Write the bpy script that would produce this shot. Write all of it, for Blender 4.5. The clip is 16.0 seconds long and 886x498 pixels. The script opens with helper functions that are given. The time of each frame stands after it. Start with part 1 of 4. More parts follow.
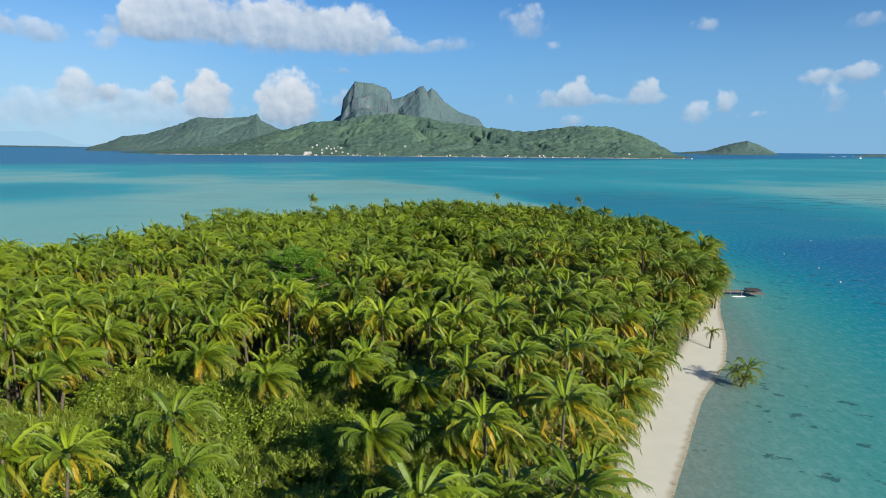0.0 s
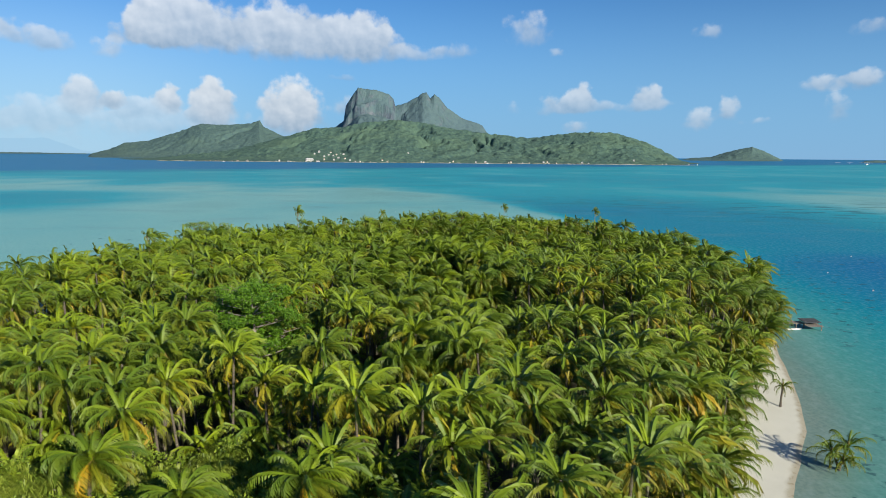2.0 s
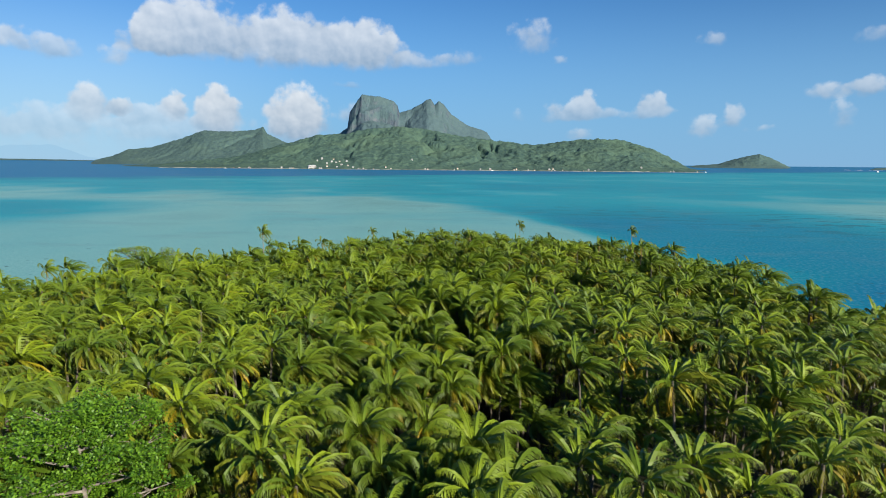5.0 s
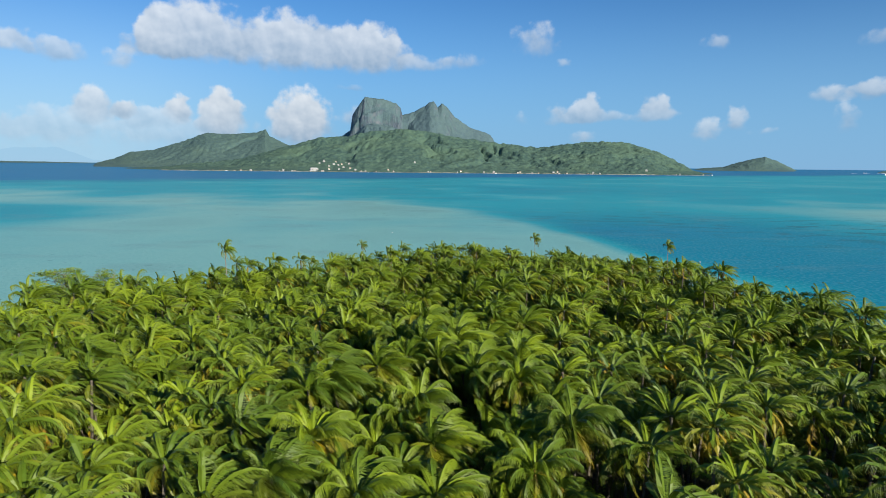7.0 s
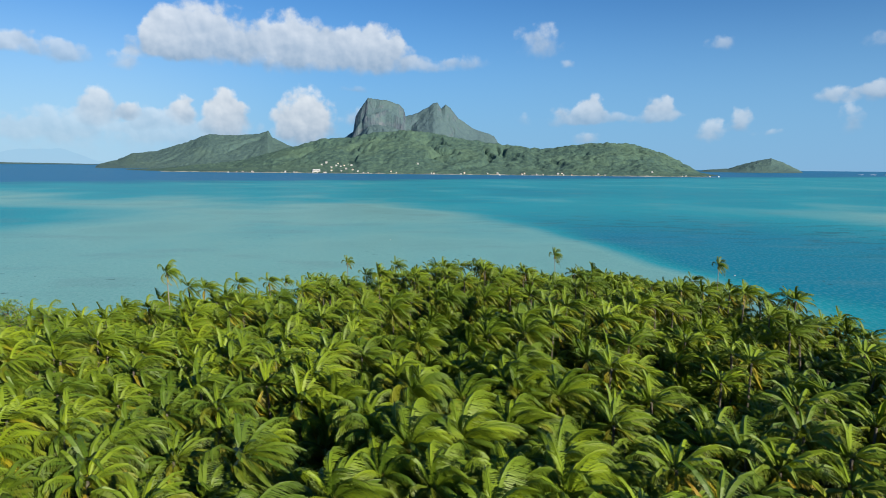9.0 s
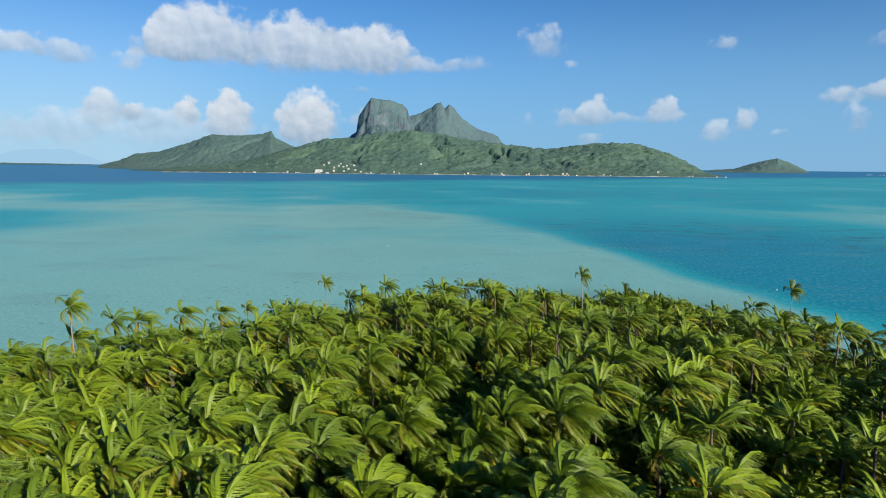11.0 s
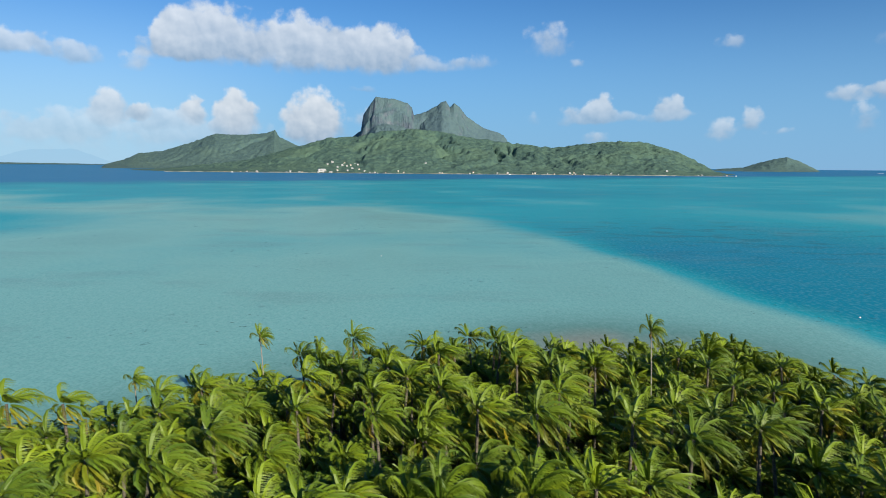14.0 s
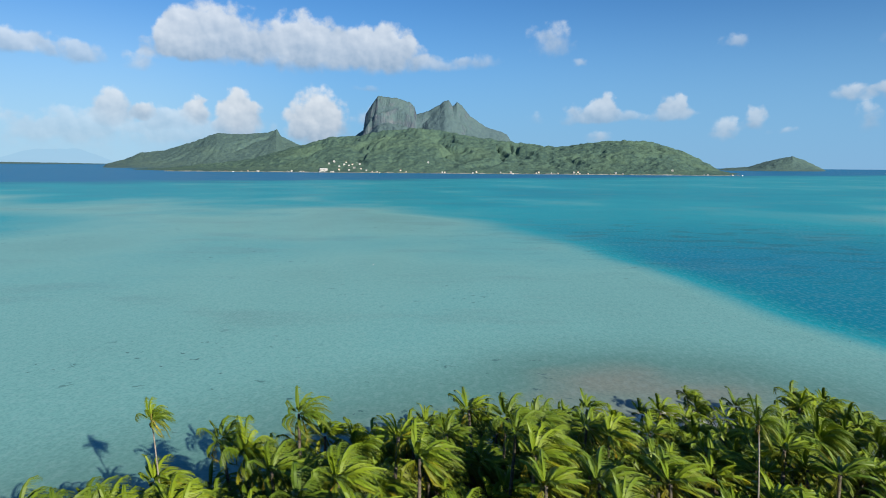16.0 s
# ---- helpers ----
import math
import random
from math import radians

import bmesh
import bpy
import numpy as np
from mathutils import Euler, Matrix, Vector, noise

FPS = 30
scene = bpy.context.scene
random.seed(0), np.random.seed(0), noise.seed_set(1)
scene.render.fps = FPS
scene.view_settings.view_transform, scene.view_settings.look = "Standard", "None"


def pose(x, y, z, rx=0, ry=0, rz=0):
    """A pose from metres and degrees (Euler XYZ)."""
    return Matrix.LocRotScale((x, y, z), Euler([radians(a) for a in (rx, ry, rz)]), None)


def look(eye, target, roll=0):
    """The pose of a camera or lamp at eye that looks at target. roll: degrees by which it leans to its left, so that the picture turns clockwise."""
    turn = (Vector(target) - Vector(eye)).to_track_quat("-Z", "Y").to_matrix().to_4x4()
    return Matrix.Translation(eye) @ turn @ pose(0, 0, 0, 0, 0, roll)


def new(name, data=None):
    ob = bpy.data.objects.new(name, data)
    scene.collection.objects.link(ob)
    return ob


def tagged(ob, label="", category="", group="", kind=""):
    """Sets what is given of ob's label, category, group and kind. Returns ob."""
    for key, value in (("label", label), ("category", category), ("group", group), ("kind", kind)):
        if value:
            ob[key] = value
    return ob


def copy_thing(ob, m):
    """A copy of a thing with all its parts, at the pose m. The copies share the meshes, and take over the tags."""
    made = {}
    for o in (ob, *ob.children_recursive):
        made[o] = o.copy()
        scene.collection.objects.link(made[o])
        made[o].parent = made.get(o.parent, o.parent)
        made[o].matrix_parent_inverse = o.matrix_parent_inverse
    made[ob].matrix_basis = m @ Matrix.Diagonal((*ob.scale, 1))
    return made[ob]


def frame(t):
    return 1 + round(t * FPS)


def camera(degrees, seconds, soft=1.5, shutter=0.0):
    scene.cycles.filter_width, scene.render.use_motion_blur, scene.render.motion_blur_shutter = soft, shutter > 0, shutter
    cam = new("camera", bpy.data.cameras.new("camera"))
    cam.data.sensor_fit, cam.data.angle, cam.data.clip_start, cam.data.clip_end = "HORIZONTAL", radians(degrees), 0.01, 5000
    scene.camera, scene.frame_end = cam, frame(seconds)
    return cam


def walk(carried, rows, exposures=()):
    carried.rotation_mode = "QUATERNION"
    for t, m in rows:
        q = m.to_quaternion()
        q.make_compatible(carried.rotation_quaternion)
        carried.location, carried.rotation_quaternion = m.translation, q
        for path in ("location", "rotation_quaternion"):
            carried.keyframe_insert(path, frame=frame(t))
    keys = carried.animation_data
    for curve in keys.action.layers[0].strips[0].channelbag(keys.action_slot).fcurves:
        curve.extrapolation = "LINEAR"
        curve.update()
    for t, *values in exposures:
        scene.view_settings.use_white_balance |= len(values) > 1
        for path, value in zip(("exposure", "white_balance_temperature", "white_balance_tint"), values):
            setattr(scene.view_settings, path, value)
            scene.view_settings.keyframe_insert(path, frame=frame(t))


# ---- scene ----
EXPOSURE = 0.45
cam = camera(70.0, 16.0, soft=1.0)
# seconds, eye x, y, z in metres, yaw, pitch and lean to the right in degrees
PATH = [
    (0.0, 0.15, 0.37, 35.01, -0.007, -9.070, -0.518),
    (0.5, 0.25, 5.91, 35.02, 0.070, -8.921, -0.497),
    (1.0, 0.33, 11.62, 35.03, 0.142, -8.777, -0.484),
    (1.5, 0.40, 17.49, 35.03, 0.211, -8.639, -0.478),
    (2.0, 0.46, 23.51, 35.03, 0.278, -8.508, -0.476),
    (2.5, 0.51, 29.66, 35.03, 0.343, -8.384, -0.478),
    (3.0, 0.56, 35.92, 35.02, 0.407, -8.269, -0.484),
    (3.5, 0.59, 42.27, 35.02, 0.471, -8.162, -0.492),
    (4.0, 0.62, 48.71, 35.00, 0.536, -8.065, -0.501),
    (6.5, 0.67, 81.52, 34.89, 0.876, -7.704, -0.551),
    (7.0, 0.67, 88.09, 34.86, 0.950, -7.656, -0.558),
    (7.5, 0.67, 94.64, 34.83, 1.025, -7.614, -0.564),
    (8.0, 0.67, 101.14, 34.78, 1.103, -7.580, -0.567),
    (8.5, 0.67, 107.58, 34.74, 1.182, -7.552, -0.568),
    (9.0, 0.67, 113.97, 34.69, 1.262, -7.530, -0.567),
    (11.5, 0.73, 144.84, 34.38, 1.678, -7.502, -0.530),
    (12.0, 0.76, 150.82, 34.31, 1.761, -7.511, -0.518),
    (12.5, 0.79, 156.74, 34.23, 1.843, -7.524, -0.506),
    (13.0, 0.83, 162.64, 34.15, 1.924, -7.539, -0.493),
    (13.5, 0.89, 168.53, 34.06, 2.003, -7.557, -0.480),
    (14.0, 0.95, 174.42, 33.96, 2.079, -7.575, -0.468),
    (14.5, 1.02, 180.36, 33.86, 2.152, -7.593, -0.458),
    (15.0, 1.10, 186.37, 33.76, 2.221, -7.608, -0.450),
    (15.5, 1.20, 192.49, 33.65, 2.286, -7.619, -0.445),
    (16.0, 1.31, 198.77, 33.54, 2.347, -7.622, -0.445),
]


def eye_pose(x, y, z, yaw, pitch, lean):
    yaw, pitch = radians(yaw), radians(pitch)
    way = Vector((-math.sin(yaw) * math.cos(pitch), math.cos(yaw) * math.cos(pitch), math.sin(pitch)))
    return look((x, y, z), Vector((x, y, z)) + way * 100, -lean)


walk(cam, [(row[0], eye_pose(*row[1:])) for row in PATH], exposures=[(0.0, EXPOSURE), (16.0, EXPOSURE)])
rng = np.random.default_rng(7)

# ---- light ----
SUN_AZ, SUN_EL = 141.0, 24.0     # degrees clockwise from straight ahead, and above the horizon
sun_way = Vector((math.sin(radians(SUN_AZ)) * math.cos(radians(SUN_EL)), math.cos(radians(SUN_AZ)) * math.cos(radians(SUN_EL)), math.sin(radians(SUN_EL))))
sun_data = bpy.data.lights.new("sun", "SUN")
sun_data.energy, sun_data.angle, sun_data.color = 5.0, radians(0.53), (1.0, 0.92, 0.77)
sun = new("sun", sun_data)
sun.matrix_world = look(sun_way * 500, (0, 0, 0))


class Nodes:
    """A small helper to write node trees line by line."""

    def __init__(self, tree):
        self.tree = tree
        tree.nodes.clear()

    def add(self, kind, ins=None):
        n = self.tree.nodes.new(kind)
        for k, v in (ins or {}).items():
            self.put(n.inputs[k], v)
        return n

    def put(self, socket, v):
        if isinstance(v, bpy.types.NodeSocket):
            self.tree.links.new(v, socket)
        else:
            socket.default_value = v

    def math(self, op, a, b=0.0, c=0.0, clamp=False):
        n = self.tree.nodes.new("ShaderNodeMath")
        n.operation, n.use_clamp = op, clamp
        for i, v in enumerate((a, b, c)):
            self.put(n.inputs[i], v)
        return n.outputs[0]

    def vec(self, op, a, b=(0, 0, 0)):
        n = self.tree.nodes.new("ShaderNodeVectorMath")
        n.operation = op
        self.put(n.inputs[0], a)
        self.put(n.inputs[1], b)
        return n.outputs["Value"] if op in ("LENGTH", "DISTANCE", "DOT_PRODUCT") else n.outputs["Vector"]

    def ramp(self, v, lo, hi, a=0.0, b=1.0, smooth=True):
        n = self.tree.nodes.new("ShaderNodeMapRange")
        n.interpolation_type = "SMOOTHSTEP" if smooth else "LINEAR"
        for i, x in enumerate((v, lo, hi, a, b)):
            self.put(n.inputs[i], x)
        return n.outputs[0]

    def mix(self, f, a, b, blend="MIX"):
        n = self.tree.nodes.new("ShaderNodeMix")
        n.data_type, n.blend_type = "RGBA", blend
        self.put(n.inputs[0], f)
        for i, v in ((6, a), (7, b)):
            self.put(n.inputs[i], (*v, 1.0) if isinstance(v, tuple) and len(v) == 3 else v)
        return n.outputs[2]

    def noise(self, vector, scale, detail=4.0, rough=0.55, lac=2.0, dist=0.0, out="Fac"):
        n = self.tree.nodes.new("ShaderNodeTexNoise")
        for k, v in (("Scale", scale), ("Detail", detail), ("Roughness", rough), ("Lacunarity", lac), ("Distortion", dist)):
            self.put(n.inputs[k], v)
        self.put(n.inputs["Vector"], vector)
        return n.outputs[out]


# cumulus banks in the sky: azimuth, elevation of the base, half width, height (degrees), density
HIGH_CLOUDS = [
    (-21.6, 7.8, 4.6, 5.6, .86), (-14.5, 7.6, 5.2, 5.2, .86), (-8.0, 7.6, 5.0, 4.6, .86), (-24.5, 8.0, 3.0, 3.4, .9), (-2.2, 7.9, 3.2, 1.6, .55),
    (1.2, 8.3, 2.2, 1.6, .5), (6.9, 9.0, 2.6, 3.4, .55), (9.4, 8.3, 1.1, 1.0, .45), (-9.2, 6.3, 2.2, .8, .5), (-31.5, 7.4, 2.6, 2.0, .6),
    (-27.5, 7.0, 1.7, 2.1, .55), (-35.5, 7.6, 3.2, 2.2, .7), (21.4, 9.2, 1.4, 1.6, .45), (32.6, 8.8, 1.6, 1.7, .45), (-42.0, 8.5, 5.0, 3.0, .7),
]
LOW_CLOUDS = [
    (-29.6, 2.8, 1.7, 3.3, .8), (-27.4, 3.4, 1.0, 1.7, .9), (-23.3, 3.0, 1.2, 2.7, .95), (-25.2, 2.6, 2.8, 1.7, .55), (-20.0, 2.0, 2.2, 4.4, 1.), (-13.4, 1.4, 3.1, 5.3, 1.),
    (-9.2, 3.2, 1.2, 2.4, .55), (-24.0, 1.4, 6.0, 2.0, .34), (-33.0, 1.6, 6.0, 2.6, .4), (10.4, 3.5, 3.6, 1.9, .6), (11.6, 3.9, 1.6, 2.2, .75),
    (17.2, 3.7, 1.7, 2.4, .7), (11.2, 2.0, 1.5, 1.2, .5), (21.2, 2.0, 1.7, 2.1, .55), (23.4, 2.8, 1.1, 2.4, .6), (25.6, 2.4, 1.8, 1.0, .4), (29.8, 4.9, 2.0, 1.5, .6),
    (32.6, 5.0, 1.7, 1.9, .65), (31.0, 2.6, 1.2, 2.7, .45), (35.0, 2.4, 1.8, 2.6, .6), (-30.0, 0.2, 20.0, 4.5, .32), (15.0, 3.6, 7.0, 1.2, .38), (6.0, 3.2, 1.4, 1.8, .32),
]

world = bpy.data.worlds.new("sky")
scene.world = world
world.use_nodes = True
w = Nodes(world.node_tree)
sky = w.add("ShaderNodeTexSky")
sky.sky_type, sky.sun_disc, sky.sun_elevation, sky.sun_rotation = "NISHITA", False, radians(SUN_EL), radians(SUN_AZ)
sky.altitude, sky.air_density, sky.dust_density, sky.ozone_density = 0.0, 1.0, 0.0, 6.0
gen = w.add("ShaderNodeTexCoord").outputs["Generated"]
sep = w.add("ShaderNodeSeparateXYZ", {0: gen})
azimuth = w.math("DEGREES", w.math("ARCTAN2", sep.outputs[0], sep.outputs[1]))
elevation = w.math("DEGREES", w.math("ARCSINE", sep.outputs[2]))
flat = w.add("ShaderNodeCombineXYZ", {0: azimuth, 1: elevation, 2: 0.0}).outputs[0]
warp = w.vec("SUBTRACT", w.noise(flat, 0.55, 4.0, 0.5, out="Color"), (0.5, 0.5, 0.5))
place = w.vec("ADD", flat, w.vec("MULTIPLY", warp, (1.7, 1.1, 0.0)))
cover, heights, weight, thick = 0.0, 0.0, 0.001, 0.0
for az, el, wide, tall, dens in HIGH_CLOUDS + LOW_CLOUDS:
    v = w.vec("MULTIPLY", w.vec("SUBTRACT", place, (az, el + 0.28 * tall, 0)), (1 / (1.08 * wide), 1 / (0.84 * tall), 0))
    up = w.math("MULTIPLY", w.math("SUBTRACT", elevation, el + 0.28 * tall), 1 / (0.84 * tall))
    near = w.math("SUBTRACT", 1.0, w.vec("LENGTH", w.vec("MAXIMUM", v, w.vec("MULTIPLY", v, (-1.0, -2.4, 0.0)))), clamp=True)
    near = w.math("MULTIPLY", near, dens)
    cover = w.math("ADD", cover, near)
    weight = w.math("ADD", weight, near)
    thick = w.math("MULTIPLY_ADD", near, dens, thick)
    heights = w.math("MULTIPLY_ADD", near, up, heights)
lift = w.math("DIVIDE", heights, weight)
thick = w.math("DIVIDE", thick, weight)


def heads(at):
    """Rounded cauliflower heads of a cumulus, with finer ones on them."""
    total = 0.0
    for size, part_of in ((0.55, 0.66), (1.25, 0.28), (2.8, 0.06)):
        cells = w.add("ShaderNodeTexVoronoi", {"Vector": at, "Scale": size})
        total = w.math("MULTIPLY_ADD", w.math("SUBTRACT", 0.85, cells.outputs["Distance"]), part_of, total)
    return total


billow = w.noise(flat, 0.8, 4.0, 0.5)
rolled = w.vec("ADD", flat, w.vec("MULTIPLY", warp, (0.9, 0.9, 0.0)))
bulge = heads(rolled)
bulge_up = heads(w.vec("ADD", rolled, (0.16, 0.22, 0.0)))
dense = w.math("ADD", cover, w.math("MULTIPLY", w.math("SUBTRACT", billow, 0.5), 0.55))
dense = w.math("ADD", dense, w.math("MULTIPLY", w.math("SUBTRACT", bulge, 0.45), 0.32))
alpha = w.ramp(dense, 0.08, w.ramp(lift, -0.3, 0.5, 0.62, 0.30))
alpha = w.math("MULTIPLY", alpha, w.ramp(cover, 0.0, 0.12))
alpha = w.math("MULTIPLY", alpha, w.ramp(thick, 0.30, 0.98, 0.32, 0.93, smooth=False))
relief = w.math("MULTIPLY", w.math("SUBTRACT", bulge, bulge_up), 0.5)
soft_relief = w.math("MULTIPLY", w.math("SUBTRACT", w.noise(flat, 0.5, 3.0, 0.5), w.noise(w.vec("ADD", flat, (0.4, 0.5, 0.0)), 0.5, 3.0, 0.5)), 0.9)
lit = w.math("ADD", w.math("ADD", w.ramp(lift, -0.40, 0.75, 0.0, 0.92, smooth=False), relief), soft_relief, clamp=True)
cloud = w.mix(lit, (0.33, 0.45, 0.60), (0.90, 0.95, 1.0))
haze = w.ramp(w.math("ABSOLUTE", elevation), 0.0, 16.0, 0.85, 0.0)
CLOUD_GAIN, SKY_GAIN, HAZE_GAIN = 0.66, 0.062, 0.73
sky_colour = w.vec("MULTIPLY", sky.outputs[0], (SKY_GAIN * 0.66, SKY_GAIN * 1.06, SKY_GAIN * 1.30))
haze_colour = w.mix(w.ramp(azimuth, -8.0, -32.0), (0.225, 0.455, 0.745), (0.40, 0.62, 0.84))
# a faint high island far beyond the reef
far_isle = w.math("ADD", w.ramp(azimuth, -39.0, -34.0), w.ramp(azimuth, -32.5, -29.0, 0.0, -1.0), clamp=True)
far_isle = w.math("MULTIPLY_ADD", far_isle, 1.0, w.math("MULTIPLY", w.math("SUBTRACT", w.noise(flat, 0.5, 3.0), 0.5), 0.5))
far_isle = w.ramp(w.math("SUBTRACT", far_isle, elevation), 0.0, 0.06, 0.0, 0.35)
haze_colour = w.mix(far_isle, haze_colour, (0.24, 0.45, 0.72))
sky_colour = w.mix(haze, sky_colour, w.vec("MULTIPLY", haze_colour, (HAZE_GAIN, HAZE_GAIN, HAZE_GAIN)))
cloud_colour = w.vec("MULTIPLY", cloud, (CLOUD_GAIN, CLOUD_GAIN, CLOUD_GAIN))
w.add("ShaderNodeOutputWorld", {0: w.add("ShaderNodeBackground", {0: w.mix(alpha, sky_colour, cloud_colour), 1: 1.0}).outputs[0]})

# ---- materials ----


def material(name, build):
    m = bpy.data.materials.new(name)
    m.use_nodes = True
    n = Nodes(m.node_tree)
    n.add("ShaderNodeOutputMaterial", {0: build(n)})
    return m


def where(n):
    return n.add("ShaderNodeNewGeometry").outputs["Position"]


def attr(n, name):
    a = n.add("ShaderNodeAttribute")
    a.attribute_name = name
    return a.outputs["Fac"]


def surface(n, colour, rough=0.7, bump=None, strength=0.3, dist=0.05, spec=0.4, metal=0.0):
    ins = {"Base Color": colour, "Roughness": rough, "Metallic": metal, "Specular IOR Level": spec}
    if bump is not None:
        ins["Normal"] = n.add("ShaderNodeBump", {"Height": bump, "Strength": strength, "Distance": dist}).outputs[0]
    return n.add("ShaderNodeBsdfPrincipled", ins).outputs[0]


def water_look(n):
    p = where(n)
    deep = attr(n, "depth")
    stretch = n.vec("MULTIPLY", p, (1.0, 0.45, 1.0))
    mottle = n.noise(stretch, 0.012, 5.0, 0.6)
    deep = n.math("ADD", deep, n.math("MULTIPLY", n.math("SUBTRACT", mottle, 0.5), 0.16))
    r = n.add("ShaderNodeValToRGB", {0: deep})
    stops = ((0.0, (0.26, 0.28, 0.215)), (0.12, (0.150, 0.300, 0.245)), (0.3, (0.225, 0.475, 0.412)), (0.5, (0.014, 0.350, 0.380)), (0.72, (0.002, 0.248, 0.308)), (1.0, (0.003, 0.155, 0.31)))
    while len(r.color_ramp.elements) < len(stops):
        r.color_ramp.elements.new(0.5)
    for e, (at, c) in zip(r.color_ramp.elements, stops):
        e.position, e.color = at, (*c, 1)
    weedy = n.add("ShaderNodeValToRGB", {0: deep})
    other = ((0.0, (0.20, 0.26, 0.18)), (0.12, (0.135, 0.300, 0.235)), (0.3, (0.080, 0.320, 0.275)), (0.5, (0.024, 0.290, 0.295)), (0.72, (0.002, 0.245, 0.305)), (1.0, (0.003, 0.155, 0.31)))
    while len(weedy.color_ramp.elements) < len(other):
        weedy.color_ramp.elements.new(0.5)
    for e, (at, c) in zip(weedy.color_ramp.elements, other):
        e.position, e.color = at, (*c, 1)
    seabed = n.mix(attr(n, "reef"), r.outputs[0], weedy.outputs[0])
    # darker and lighter drifts on the bottom
    drift = n.noise(n.vec("MULTIPLY", p, (0.5, 1.0, 1.0)), 0.028, 5.0, 0.62)
    colour = n.mix(n.ramp(drift, 0.52, 0.68, 0.0, 0.35), seabed, n.mix(0.6, seabed, (0.17, 0.25, 0.22)))
    # coral heads and weed on the sand
    weed = n.noise(n.vec("MULTIPLY", p, (0.8, 1.0, 1.0)), 0.3, 4.0, 0.65)
    beds = n.noise(p, 0.013, 2.0, 0.5)
    reef = attr(n, "reef")
    heads = n.math("MULTIPLY", n.ramp(n.math("MULTIPLY_ADD", reef, 0.035, weed), 0.63, 0.68), n.ramp(n.math("MULTIPLY_ADD", reef, 0.12, beds), 0.46, 0.6))
    far_heads = n.math("MULTIPLY", n.ramp(n.noise(n.vec("MULTIPLY", p, (0.5, 1.0, 1.0)), 0.085, 4.0, 0.6), 0.52, 0.6), attr(n, "outer_reef"))
    heads = n.math("MAXIMUM", heads, far_heads)
    colour = n.mix(n.math("MULTIPLY", heads, 0.72), colour, (0.03, 0.085, 0.09))
    # sandy speckle of the bottom; its contrast also paints in the caustics' light
    speck = n.noise(p, 1.9, 3.0, 0.6)
    colour = n.mix(n.ramp(speck, 0.35, 0.6, 0.42, 0.0), colour, n.mix(0.5, colour, (0.03, 0.12, 0.11)))
    ripple = n.noise(n.vec("MULTIPLY", p, (1.0, 0.55, 1.0)), 0.9, 4.0, 0.6)
    colour = n.mix(n.ramp(ripple, 0.45, 0.7, 0.0, 0.2), n.mix(n.ramp(ripple, 0.5, 0.3, 0.0, 0.15), colour, n.mix(0.5, colour, (0.02, 0.10, 0.11))), n.mix(0.5, colour, (0.50, 0.64, 0.60)))
    wave = n.noise(n.vec("MULTIPLY", p, (1.0, 0.5, 1.0)), 0.5, 5.0, 0.65)
    normal = n.add("ShaderNodeBump", {"Height": wave, "Strength": 0.35, "Distance": 0.4}).outputs[0]
    facing = n.add("ShaderNodeLayerWeight", {"Blend": 0.5, "Normal": normal}).outputs["Facing"]
    gloss = n.math("MULTIPLY_ADD", n.math("POWER", facing, 6.0), 0.16, 0.02)
    body = n.add("ShaderNodeBsdfDiffuse", {"Color": n.vec("MULTIPLY", colour, (0.86, 0.915, 0.985))}).outputs[0]
    shine = n.add("ShaderNodeBsdfGlossy", {"Color": (1, 1, 1, 1), "Roughness": 0.22, "Normal": normal}).outputs[0]
    return n.add("ShaderNodeMixShader", {0: gloss, 1: body, 2: shine}).outputs[0]


def ground_look(n):
    p = where(n)
    inland = attr(n, "inland")
    grain = n.noise(p, 9.0, 4.0)
    lump = n.noise(p, 0.35, 5.0)
    sand = n.mix(lump, (0.50, 0.495, 0.42), (0.60, 0.59, 0.51))
    sand = n.mix(n.ramp(grain, 0.45, 0.7, 0.0, 0.15), sand, (0.46, 0.41, 0.33))
    wrack = n.ramp(n.noise(p, 1.6, 4.0), 0.56, 0.62)
    tide = attr(n, "tide")
    sand = n.mix(n.ramp(tide, 0.1, 0.9, 0.0, 0.75), sand, (0.33, 0.29, 0.20))
    sand = n.mix(n.math("MULTIPLY", wrack, n.ramp(tide, 0.3, 0.9, 0.0, 0.6)), sand, (0.22, 0.17, 0.09))
    litter = n.mix(lump, (0.035, 0.030, 0.018), (0.10, 0.085, 0.05))
    litter = n.mix(n.ramp(grain, 0.5, 0.62), litter, (0.05, 0.07, 0.02))
    return surface(n, n.mix(inland, sand, litter), 0.9, grain, 0.4, 0.05, 0.2)


